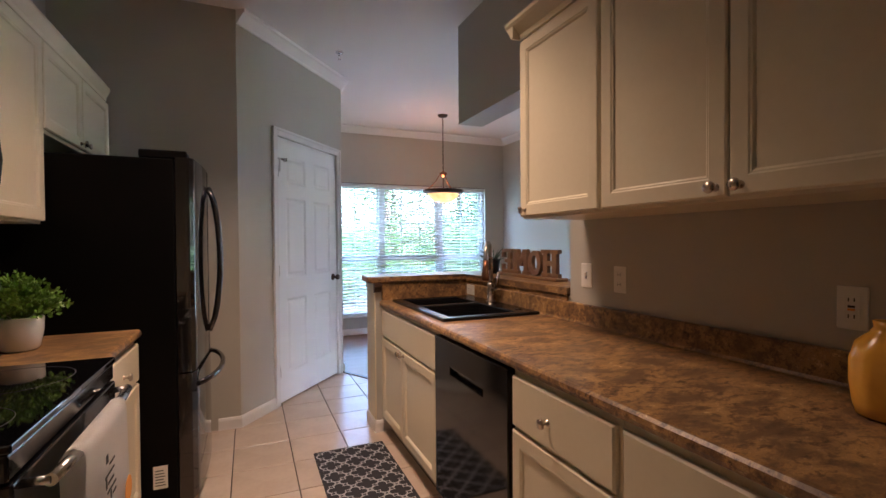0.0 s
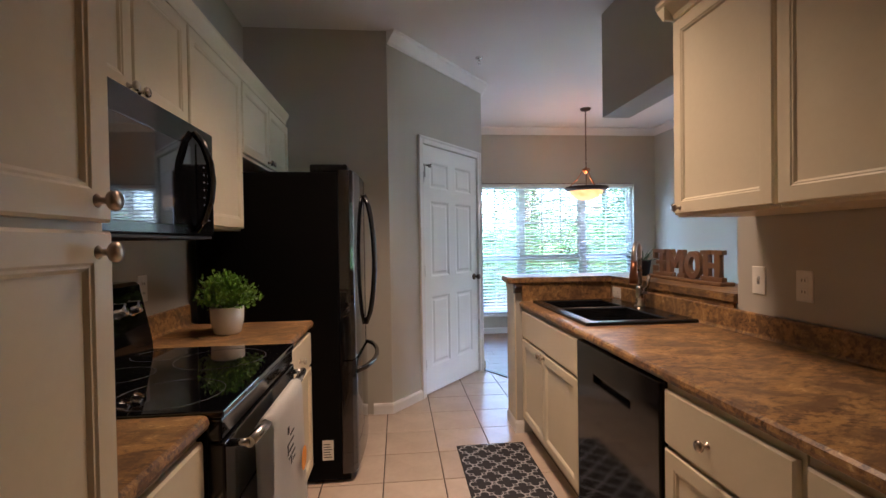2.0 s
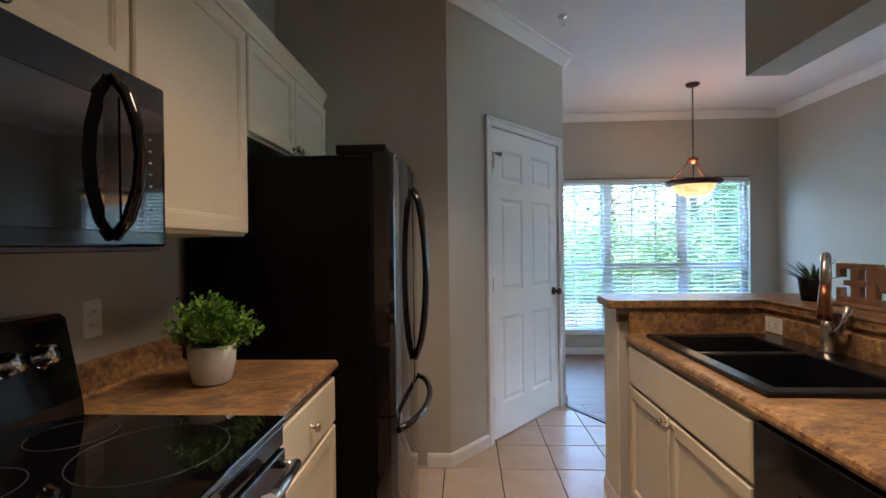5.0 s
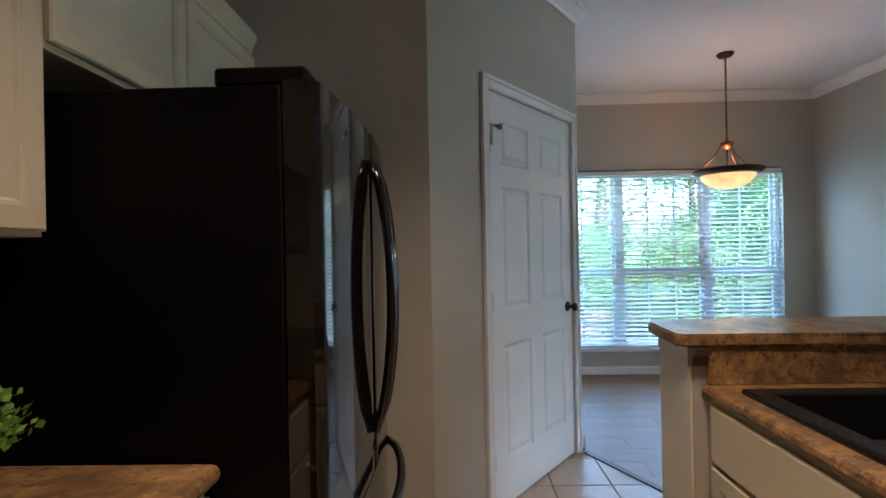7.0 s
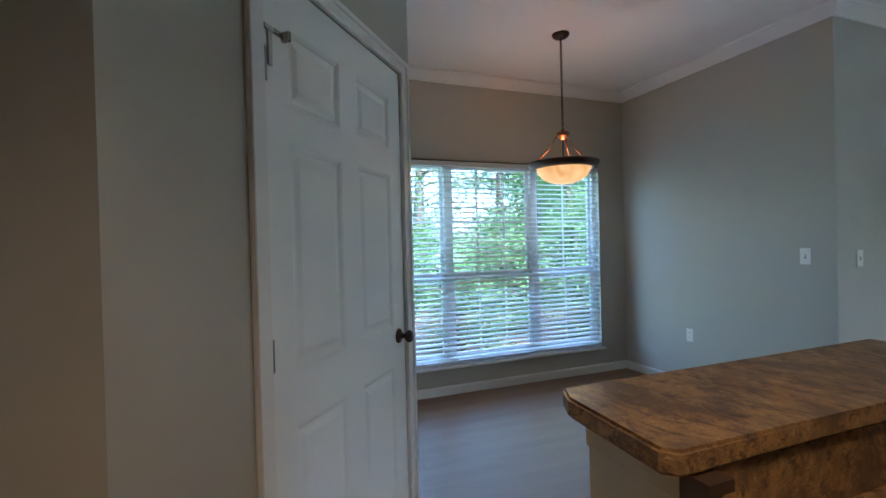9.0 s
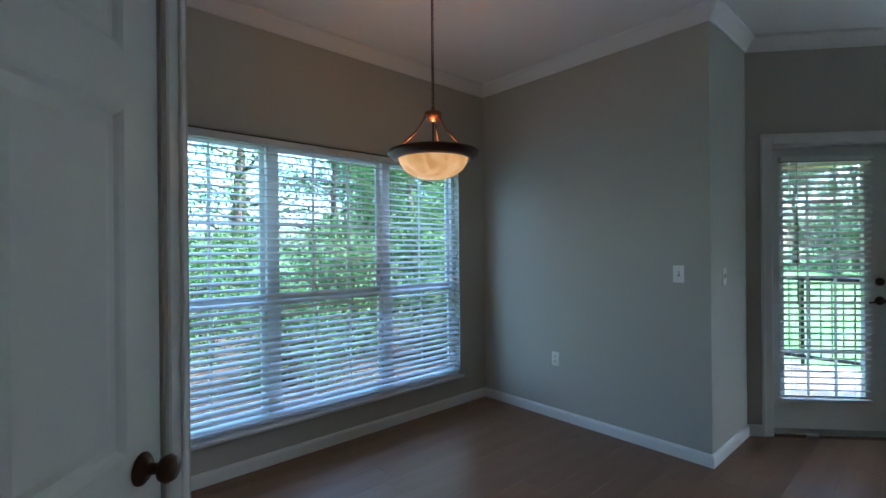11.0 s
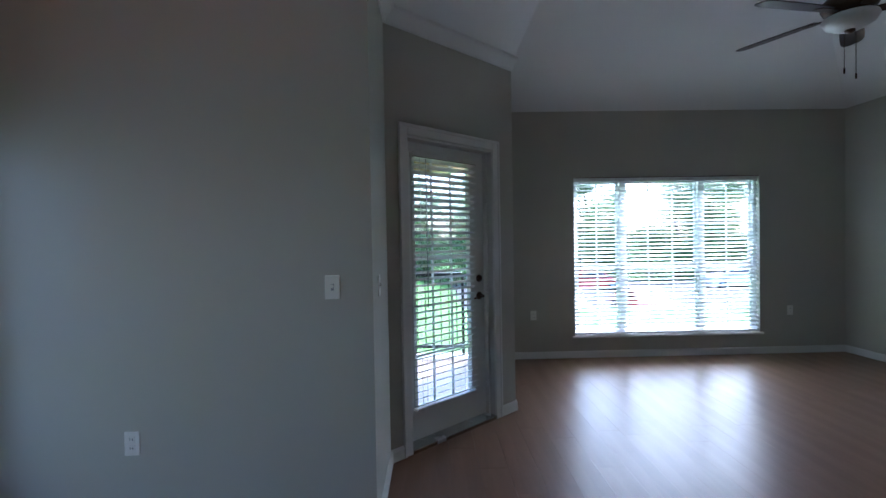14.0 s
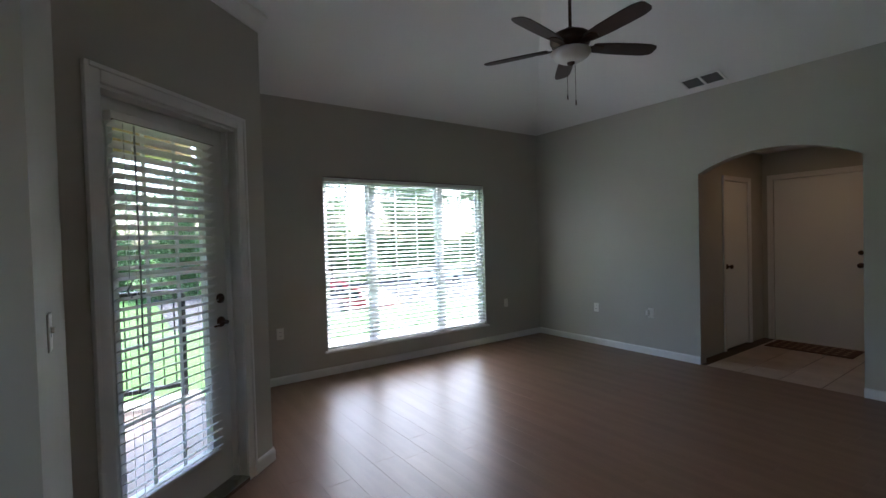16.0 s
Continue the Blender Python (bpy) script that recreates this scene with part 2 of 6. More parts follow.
LEAF1 = mat("broadleaf_foliage", (0.068, 0.135, 0.024), rough=0.6, alt=(0.034, 0.085, 0.02), islands=0.28, mix=0.8, bump=0.0)
LEAF2 = mat("light_foliage", (0.105, 0.190, 0.032), rough=0.6, alt=(0.055, 0.125, 0.025), islands=0.28, mix=0.8, bump=0.0)
TAN = mat("tan_patio_soffit", (0.50, 0.40, 0.24), rough=0.7)
IRON = mat("black_iron_rail", (0.02, 0.02, 0.022), rough=0.5, metal=0.3)
CARW = mat("white_car_paint", (0.75, 0.76, 0.77), rough=0.2, bump=0.0, coat=0.8)
CARR = mat("red_car_paint", (0.35, 0.03, 0.03), rough=0.2, bump=0.0, coat=0.8)
CARG = mat("dark_car_glass", (0.02, 0.025, 0.03), rough=0.05, bump=0.0)
RUBBER = mat("tyre_rubber", (0.02, 0.02, 0.02), rough=0.8)
MATM = mat("brown_coir_mat", (0.10, 0.05, 0.03), rough=1.0, fine=400, bump=0.8)
MATL = mat("tan_coir_mat", (0.30, 0.2, 0.12), rough=1.0, fine=400, bump=0.8)
STRIP = mat("dark_wood_threshold", (0.07, 0.04, 0.024), rough=0.4)

# ---- mesh tools ----
ID = Matrix.Identity(4)


def bx(bm, x0, x1, y0, y1, z0, z1, b=0.0, seg=1):
    m = Matrix.LocRotScale(((x0 + x1) / 2, (y0 + y1) / 2, (z0 + z1) / 2), None, (abs(x1 - x0), abs(y1 - y0), abs(z1 - z0)))
    vs = bmesh.ops.create_cube(bm, size=1, matrix=m)["verts"]
    if b:
        es = list({e for v in vs for e in v.link_edges})
        bmesh.ops.bevel(bm, geom=es, offset=b, segments=seg, affect="EDGES", profile=0.5)
    return bm


def box(x0, x1, y0, y1, z0, z1, b=0.0, seg=1):
    return bx(bmesh.new(), x0, x1, y0, y1, z0, z1, b, seg)


def prism(poly, z0, z1, bm=None):
    bm = bm or bmesh.new()
    lo = [bm.verts.new((x, y, z0)) for x, y in poly]
    hi = [bm.verts.new((x, y, z1)) for x, y in poly]
    n = len(poly)
    for i in range(n):
        bm.faces.new((lo[i], lo[(i + 1) % n], hi[(i + 1) % n], hi[i]))
    bm.faces.new(hi)
    bm.faces.new(lo[::-1])
    return bm


def lathe(profile, seg=24, bm=None, m=ID):
    """Revolves (radius, height) pairs round the z axis of m."""
    bm = bm or bmesh.new()
    rings = []
    for r, z in profile:
        if r < 1e-5:
            rings.append([bm.verts.new(m @ Vector((0, 0, z)))])
        else:
            rings.append([bm.verts.new(m @ Vector((r * math.cos(2 * math.pi * i / seg), r * math.sin(2 * math.pi * i / seg), z))) for i in range(seg)])
    for a, b in zip(rings, rings[1:]):
        for i in range(seg):
            j = (i + 1) % seg
            if len(a) == 1 and len(b) == 1:
                continue
            if len(a) == 1:
                bm.faces.new((a[0], b[i], b[j]))
            elif len(b) == 1:
                bm.faces.new((a[i], a[j], b[0]))
            else:
                bm.faces.new((a[i], a[j], b[j], b[i]))
    for f in bm.faces:
        f.smooth = True
    return bm


def tube(pts, r, seg=10, bm=None, caps=True):
    """Sweeps a round section along points; r is one radius or one for each point."""
    bm = bm or bmesh.new()
    pts = [Vector(p) for p in pts]
    rs = r if isinstance(r, (list, tuple)) else [r] * len(pts)
    rings, up = [], None
    for i, p in enumerate(pts):
        d = (pts[min(i + 1, len(pts) - 1)] - pts[max(i - 1, 0)]).normalized()
        if up is None:
            up = d.orthogonal().normalized()
        up = (up - d * up.dot(d)).normalized()
        side = d.cross(up)
        rings.append([bm.verts.new(p + (up * math.cos(a) + side * math.sin(a)) * rs[i]) for a in (2 * math.pi * k / seg for k in range(seg))])
    for a, b in zip(rings, rings[1:]):
        for i in range(seg):
            f = bm.faces.new((a[i], a[(i + 1) % seg], b[(i + 1) % seg], b[i]))
            f.smooth = True
    if caps:
        bm.faces.new(rings[0][::-1])
        bm.faces.new(rings[-1])
    return bm


def rings_panel(bm, u0, u1, v0, v1, rings):
    """Nested rectangles joined into a moulded panel in the xy plane; rings are (inset, height), the last is capped."""
    loops = []
    for i, n in rings:
        loops.append([bm.verts.new(c) for c in ((u0 + i, v0 + i, n), (u1 - i, v0 + i, n), (u1 - i, v1 - i, n), (u0 + i, v1 - i, n))])
    for a, b in zip(loops, loops[1:]):
        for k in range(4):
            bm.faces.new((a[k], a[(k + 1) % 4], b[(k + 1) % 4], b[k]))
    bm.faces.new(loops[-1])
    return loops


def arc(cx, cy, r, a0, a1, n):
    return [(cx + r * math.cos(radians(a0 + (a1 - a0) * i / n)), cy + r * math.sin(radians(a0 + (a1 - a0) * i / n))) for i in range(n + 1)]


def link(name, bm, material, parent=None, m=None):
    bmesh.ops.recalc_face_normals(bm, faces=bm.faces[:])
    me = bpy.data.meshes.new(name)
    bm.to_mesh(me)
    bm.free()
    me.materials.append(material)
    ob = new(name, me)
    if m is not None:
        ob.matrix_basis = m
    ob.parent = parent
    return ob


def part(name, bm, material, parent, label="", m=None):
    return tagged(link(name, bm, material, parent, m), label)


def thing(name, label, category, m=ID, group=""):
    ob = new(name)
    ob.empty_display_size = 0.05
    ob.matrix_basis = m
    return tagged(ob, label, category, group)


def single(name, bm, material, label, category, m=ID, group=""):
    return tagged(link(name, bm, material, None, m), label, category, group)


def struct(name, bm, material, label="", m=None):
    return tagged(link(name, bm, material, None, m), label, "", "", "structure")


def share(name, ob, parent, m, label=""):
    o = new(name, ob.data)
    o.parent = parent
    o.matrix_basis = m
    return tagged(o, label)


def axes(origin, u, v):
    """A pose whose local x runs along u, y along v and z along u x v."""
    u, v = Vector(u).normalized(), Vector(v).normalized()
    w = u.cross(v)
    return Matrix(((u.x, v.x, w.x, origin[0]), (u.y, v.y, w.y, origin[1]), (u.z, v.z, w.z, origin[2]), (0, 0, 0, 1)))

# ---- structure: plan in metres ----
ZC = 2.93            # kitchen and dining ceiling
ZL = 2.95            # spring of the vaulted living room ceiling
KX0, KX1, KX2 = -0.55, 2.05, 2.25      # kitchen walls
FRY = 4.64           # wall behind the refrigerator
PA, PB = Vector((0.504, 4.64, 0)), Vector((1.437, 5.761, 0))   # angled pantry wall
DY = 7.528           # dining window wall
DX = 4.356           # dining side wall
RY = 5.572           # its end, towards the patio door
C1, EC = Vector((5.092, 5.572, 0)), Vector((5.957, 4.60, 0))   # angled patio door wall
LX, LY0, LY1 = 7.584, 0.252, 4.60      # living room window wall, arch wall, far wall


def wall(name, p, q, z0, z1, thick, holes=(), label="greige painted wall"):
    """A wall from p to q, whose room face is on that line and whose body lies on its left; holes are (s0, s1, z0, z1)."""
    p, q = Vector((p[0], p[1], 0)), Vector((q[0], q[1], 0))
    n = (q - p).length
    ss = sorted({0.0, n, *[h[0] for h in holes], *[h[1] for h in holes]})
    zs = sorted({z0, z1, *[h[2] for h in holes], *[h[3] for h in holes]})
    solid = {}
    for i in range(len(ss) - 1):
        for j in range(len(zs) - 1):
            s, z = (ss[i] + ss[i + 1]) / 2, (zs[j] + zs[j + 1]) / 2
            solid[i, j] = not any(h[0] < s < h[1] and h[2] < z < h[3] for h in holes)
    bm, cache = bmesh.new(), {}

    def v(i, j, k):
        key = (i, j, k)
        if key not in cache:
            cache[key] = bm.verts.new((ss[i], k * thick, zs[j]))
        return cache[key]

    for (i, j), s in solid.items():
        if not s:
            continue
        bm.faces.new((v(i, j, 0), v(i + 1, j, 0), v(i + 1, j + 1, 0), v(i, j + 1, 0)))
        bm.faces.new((v(i, j, 1), v(i, j + 1, 1), v(i + 1, j + 1, 1), v(i + 1, j, 1)))
        for di, dj, a, b in ((-1, 0, (i, j), (i, j + 1)), (1, 0, (i + 1, j), (i + 1, j + 1)), (0, -1, (i, j), (i + 1, j)), (0, 1, (i, j + 1), (i + 1, j + 1))):
            if not solid.get((i + di, j + dj), False):
                bm.faces.new((v(*a, 0), v(*b, 0), v(*b, 1), v(*a, 1)))
    d = (q - p).normalized()
    return struct(name, bm, PAINT, label, axes((p.x, p.y, 0), d, (-d.y, d.x, 0)))


def run(name, pts, profile, material, label, closed=False):
    """Moulding: sweeps a profile of (out from the wall, height) along the room's floor line, the room on its right."""
    pts = [Vector((x, y)) for x, y in pts]
    bm, rings = bmesh.new(), []
    for i, p in enumerate(pts):
        a = (p - pts[i - 1]).normalized() if i else None
        b = (pts[i + 1] - p).normalized() if i < len(pts) - 1 else None
        na, nb = [Vector((d.y, -d.x)) if d else None for d in (a, b)]
        if na and nb:
            t = (na + nb).normalized()
            t = t / max(t.dot(na), 0.3)
        else:
            t = na or nb
        rings.append([bm.verts.new((p.x + t.x * o, p.y + t.y * o, z)) for o, z in profile])
    n = len(profile)
    for r, s in zip(rings, rings[1:]):
        for k in range(n):
            bm.faces.new((r[k], r[(k + 1) % n], s[(k + 1) % n], s[k]))
    bm.faces.new(rings[0])
    bm.faces.new(rings[-1][::-1])
    return struct(name, bm, material, label)


PDIR = (PB - PA).normalized()
BDIR = (EC - C1).normalized()
PS0, PS1, PZ = 0.432, 1.348, 2.152     # pantry door opening along its wall
BS0, BS1, BZ = 0.176, 1.038, 2.145     # patio door opening along its wall
DW0, DW1, WZ0, DWZ = 1.588, 4.026, 0.262, 2.140
LW0, LW1, LWZ = 1.315, 3.578, 2.163

wall("wall_kitchen_left", (KX0, -0.6), (KX0, FRY), 0, ZC, 0.12)
wall("wall_behind_fridge", (KX0 - 0.12, FRY), (PA.x, PA.y), 0, ZC, 0.12)
wall("wall_pantry", (PA.x, PA.y), (PB.x, PB.y), 0, ZC, 0.1, [(PS0, PS1, 0, PZ)])
wall("wall_dining_left", (PB.x, PB.y), (PB.x, DY), 0, ZC, 0.1)
wall("wall_dining_window", (PB.x - 0.1, DY), (DX + 0.14, DY), 0, ZC, 0.16, [(DW0 - PB.x + 0.1, DW1 - PB.x + 0.1, WZ0, DWZ)])
wall("wall_dining_side", (DX, DY), (DX, RY), 0, ZC, 0.14)
wall("wall_return", (DX + 0.14, RY), (C1.x, C1.y), 0, ZC, 0.14)
wall("wall_patio_door", (C1.x, C1.y), (EC.x, EC.y), 0, ZL, 0.16, [(BS0, BS1, 0, BZ)])
wall("wall_living_far", (EC.x, LY1), (LX + 0.16, LY1), 0, ZL + 0.045, 0.16)
wall("wall_living_window", (LX, LY1), (LX, LY0 - 0.12), 0, ZL + 0.045, 0.16, [(LY1 - LW1, LY1 - LW0, WZ0, LWZ)])
wall("wall_kitchen_rear", (KX2, -0.6), (KX0 - 0.12, -0.6), 0, ZC, 0.12)
wall("wall_kitchen_right", (KX1, 2.977), (KX1, -0.6), 0, ZC, KX2 - KX1)
struct("wall_header", box(KX1, KX2, 2.977, 4.285, 2.192, ZC), PAINT, "greige dropped header over the breakfast bar")
struct("wall_bar_low", prism([(KX1, 2.977), (KX2, 2.977), (KX2, 4.38), (1.362, 4.38), (1.362, 4.165), (KX1, 4.165)], 0, 1.022), PAINT, "greige low wall under the breakfast bar")

# arch wall to the entry
ARX0, ARX1, ARZ, ARR = 3.905, 5.250, 2.072, 0.172
half = (ARX1 - ARX0) / 2
rad = (half * half + ARR * ARR) / (2 * ARR)
ang = math.degrees(math.asin(half / rad))
curve_pts = arc((ARX0 + ARX1) / 2, ARZ + ARR - rad, rad, 90 - ang, 90 + ang, 20)
outline = [(LX, 0), (LX, ZL + 0.045), (KX2, ZL + 0.045), (KX2, 0), (ARX0, 0)] + curve_pts[::-1] + [(ARX1, 0)]
struct("wall_arch", prism(outline, 0, 0.12), PAINT, "greige wall with a wide arched opening", axes((0, LY0, 0), (1, 0, 0), (0, 0, 1)))
ENX, ENY = 5.335, -1.66
wall("wall_entry_side", (ENX, LY0 - 0.12), (ENX, ENY), 0, 2.46, 0.1, [(0.68, 1.33, 0, 2.06)])
wall("wall_entry_door", (ENX + 0.1, ENY), (3.2, ENY), 0, 2.46, 0.12, [(0.225, 1.165, 0, 2.10)])
wall("wall_entry_left", (3.2, ENY), (3.2, LY0 - 0.12), 0, 2.46, 0.1)
struct("ceiling_entry", box(3.1, ENX + 0.1, ENY - 0.1, LY0 - 0.12, 2.46, 2.5), CEIL)
wall("wall_living_left", (KX2, LY0 - 0.12), (KX2, 4.66), ZC + 0.001, 4.3, 0.1)

# unseen walls added behind the pantry and closet doors to keep daylight out
wall("wall_pantry_back_unseen", (KX0, FRY + 0.12), (KX0, DY + 0.16), 0, ZC, 0.12)
wall("wall_pantry_end_unseen", (KX0 - 0.12, DY), (PB.x - 0.1, DY), 0, ZC, 0.16)
struct("wall_closet_unseen", prism([(ENX + 0.1, -0.40), (ENX + 0.75, -0.40), (ENX + 0.75, -1.30), (ENX + 0.1, -1.30), (ENX + 0.1, -1.38), (ENX + 0.83, -1.38), (ENX + 0.83, -0.32), (ENX + 0.1, -0.32)], 0, 2.46), PAINT, "unseen walls added behind the closet door to stop daylight")
struct("ceiling_closet_unseen", box(ENX + 0.1, ENX + 0.83, -1.38, -0.32, 2.46, 2.5), CEIL)

# ceilings
cb = prism([(KX0 - 0.12, -0.72), (KX2, -0.72), (KX2, 4.66), (EC.x + 0.02, 4.66), (EC.x + 0.1, 4.70), (C1.x + 0.15, C1.y + 0.14), (DX + 0.14, RY + 0.14), (DX + 0.14, DY + 0.16), (PB.x - 0.1, DY + 0.16), (KX0 - 0.12, DY + 0.16)], ZC, ZC + 0.12)
struct("ceiling_flat", cb, CEIL, "white ceiling over kitchen and dining corner")
SLOPE = 0.27
GABLE_Y = 4.66


def vault_z(x, y):
    """Height of the sloping living room ceiling."""
    return ZL + SLOPE * min(LX - x, y - LY0)


vb = bmesh.new()
hip = GABLE_Y - LY0
corner = vb.verts.new((LX + 0.1, LY0 - 0.1, ZL - 0.1 * SLOPE))
peak = vb.verts.new((LX - hip, GABLE_Y + 0.1, ZL + SLOPE * (hip + 0.05)))
ne = vb.verts.new((LX + 0.1, GABLE_Y + 0.1, ZL - 0.1 * SLOPE))
sw_ = vb.verts.new((KX2 - 0.1, LY0 - 0.1, ZL - 0.1 * SLOPE))
nw = vb.verts.new((KX2 - 0.1, GABLE_Y + 0.1, ZL + SLOPE * (hip + 0.1)))
vb.faces.new((corner, ne, peak))
vb.faces.new((sw_, corner, peak, nw))
geo = bmesh.ops.extrude_face_region(vb, geom=vb.faces[:])["geom"]
bmesh.ops.translate(vb, verts=[g for g in geo if isinstance(g, bmesh.types.BMVert)], vec=(0, 0, 0.12))
struct("ceiling_vault", vb, CEIL, "white sloping vault over the living room")
struct("wall_gable", prism([(KX2 - 0.1, ZC + 0.001), (EC.x + 0.05, ZC + 0.001), (EC.x + 0.05, ZL + 0.05), (LX + 0.1, ZL + 0.05), (LX, ZL + 0.06), (LX - hip, ZL + SLOPE * hip + 0.06), (KX2 - 0.1, ZL + SLOPE * hip + 0.06)], 0, 0.08), CEIL, "white gable above the dining ceiling edge", axes((0, GABLE_Y, 0), (1, 0, 0), (0, 0, 1)))

# base, crown and casing
BASE = [(0, 0), (0.016, 0), (0.016, 0.064), (0.010, 0.078), (0, 0.082)]
CROWN = [(0, ZC - 0.098), (0.012, ZC - 0.098), (0.020, ZC - 0.080), (0.062, ZC - 0.030), (0.076, ZC - 0.022), (0.076, ZC - 0.001), (0, ZC - 0.001)]
pd0, pd1 = PA + PDIR * (PS0 - 0.062), PA + PDIR * (PS1 + 0.062)
bd0, bd1 = C1 + BDIR * (BS0 - 0.075), C1 + BDIR * (BS1 + 0.075)
run("baseboard_fridge", [(0.36, FRY), (PA.x, PA.y), (pd0.x, pd0.y)], BASE, TRIM, "white baseboard")
run("baseboard_dining", [(PB.x, PB.y), (PB.x, DY), (DX, DY), (DX, RY), (C1.x, C1.y), (bd0.x, bd0.y)], BASE, TRIM, "white baseboard")
run("baseboard_living", [(bd1.x, bd1.y), (EC.x, EC.y), (EC.x + 0.3, LY1)], BASE, TRIM, "white baseboard")
run("baseboard_window", [(LX - 0.6, LY1), (LX, LY1), (LX, LY0), (ARX1, LY0)], BASE, TRIM, "white baseboard")
run("baseboard_arch", [(ARX0, LY0), (KX2, LY0), (KX2, 2.9)], BASE, TRIM, "white baseboard")
run("baseboard_bar", [(KX2, 4.38), (1.362, 4.38), (1.362, 4.165), (1.405, 4.165)], BASE, TRIM, "white baseboard")
run("crown_moulding", [(PA.x, PA.y), (PB.x, PB.y), (PB.x, DY), (DX, DY), (DX, RY), (C1.x, C1.y), (EC.x, EC.y)], CROWN, CEIL, "white crown moulding")


def casing(name, m, w, h, cw, depth, flip=1):
    """Three boards round a door opening, with a stepped face; local x along the wall, y up, z into the room."""
    bm = bmesh.new()
    for x0, x1, y0, y1 in ((-cw, 0, 0, h + cw), (w, w + cw, 0, h + cw), (-0.0, w, h, h + cw)):
        bx(bm, x0, x1, y0, y1, 0, 0.016, 0.004)
    for x0, x1, y0, y1 in ((-cw, -cw + 0.022, 0, h + cw), (w + cw - 0.022, w + cw, 0, h + cw), (-cw + 0.022, w + cw - 0.022, h + cw - 0.022, h + cw)):
        bx(bm, x0, x1, y0, y1, 0.012, 0.023, 0.003)
    for x0, x1, y0, y1 in ((-0.018, 0.0, 0, h), (w, w + 0.018, 0, h), (-0.018, w + 0.018, h, h + 0.018)):
        bx(bm, x0, x1, y0, y1, -depth, 0.001)
    for x0, x1, y0, y1 in ((0.0, 0.012, 0, h), (w - 0.012, w, 0, h), (0.012, w - 0.012, h - 0.012, h)):
        bx(bm, x0, x1, y0, y1, -depth + 0.002, -0.055)
    return struct(name, bm, TRIM, "white moulded door casing", m)


UP = (0, 0, 1)
PM = axes(PA + PDIR * PS0, PDIR, UP)
BM_ = axes(C1 + BDIR * BS0, BDIR, UP)
casing("trim_pantry_door", PM, PS1 - PS0, PZ, 0.062, 0.1)
casing("trim_patio_door", BM_, BS1 - BS0, BZ, 0.075, 0.16)
EM = axes((ENX + 0.1 - 0.225, ENY, 0), (-1, 0, 0), UP)
SM = axes((ENX, LY0 - 0.12 - 0.68, 0), (0, -1, 0), UP)
casing("trim_front_door", EM, 0.94, 2.10, 0.065, 0.12)
casing("trim_closet_door", SM, 0.65, 2.06, 0.055, 0.1)


def knob(parent, u, v, n, r=0.0165, out=0.034, material=None, name="knob"):
    prof = [(0.0, 0.0), (0.011, 0.0), (0.011, 0.002), (0.0055, 0.006), (0.0055, out * 0.5), (r * 0.9, out * 0.62), (r, out * 0.78), (r * 0.86, out * 0.94), (0, out)]
    return part(name, lathe(prof, 16, m=Matrix.Translation((u, v, n))), material or NICKEL, parent, "round brushed nickel knob")


def panel_door(name, m, w, h, cols, rows, label, material, thick=0.035):
    """A moulded panel door: cols and rows are the (start, end) of the sunk panels."""
    root = tagged(new(name), label, "door", "", "structure")
    root.matrix_basis = m
    us = [0, *[x for c in cols for x in c], w]
    vs = [0, *[y for r in rows for y in r], h]
    bm = bmesh.new()
    for i in range(len(us) - 1):
        for j in range(len(vs) - 1):
            if i % 2 and j % 2:
                rings_panel(bm, us[i], us[i + 1], vs[j], vs[j + 1], [(0, thick), (0.010, thick - 0.004), (0.018, thick - 0.009), (0.030, thick - 0.009), (0.048, thick - 0.003)])
            else:
                bm.faces.new([bm.verts.new(c) for c in ((us[i], vs[j], thick), (us[i + 1], vs[j], thick), (us[i + 1], vs[j + 1], thick), (us[i], vs[j + 1], thick))])
    rings_panel(bm, 0, w, 0, h, [(0, thick), (0, 0)])
    bmesh.ops.remove_doubles(bm, verts=bm.verts[:], dist=1e-5)
    part("slab", bm, material, root)
    return root


def door_knob(parent, u, v, n, material):
    prof = [(0, 0), (0.032, 0), (0.032, 0.004), (0.026, 0.010), (0.012, 0.014), (0.011, 0.034), (0.024, 0.042), (0.028, 0.054), (0.022, 0.066), (0, 0.069)]
    part("door_knob", lathe(prof, 20, m=Matrix.Translation((u, v, n))), material, parent, "round bronze door knob")


def hinges(parent, u, vs, n):
    for v in vs:
        bm = bx(bmesh.new(), u - 0.004, u + 0.018, v - 0.045, v + 0.045, n, n + 0.003, 0.001)
        tube([(u, v - 0.046, n + 0.006), (u, v + 0.046, n + 0.006)], 0.006, 8, bm)
        part("hinge", bm, STEEL, parent, "steel butt hinge")


pw = PS1 - PS0 - 0.008
pantry = panel_door("door_1", PM @ Matrix.Translation((0.004, 0.012, -0.040)), pw, PZ - 0.016, [(0.115, 0.40), (0.515, 0.80)], [(0.22, 0.83), (1.00, 1.66), (1.77, 2.0)], "white six-panel pantry door, closed", DOORP)
door_knob(pantry, pw - 0.065, 0.955, 0.035, BRONZE)
hinges(pantry, 0.004, (0.25, 1.06, 1.86), 0.035)
lb = bx(bmesh.new(), 0.005, 0.09, 1.955, 1.970, 0.035, 0.045, 0.002)
bx(lb, 0.025, 0.042, 1.86, 1.965, 0.036, 0.043, 0.002)
bx(lb, 0.085, 0.098, 1.945, 1.975, 0.035, 0.065, 0.003)
part("latch", lb, STEEL, pantry, "steel flip door latch")
closet = panel_door("door_2", SM @ Matrix.Translation((0.004, 0.016, -0.040)), 0.642, 2.035, [], [], "plain white closet door beside the entry, closed", DOORP)
door_knob(closet, 0.06, 1.0, 0.035, BRONZE)
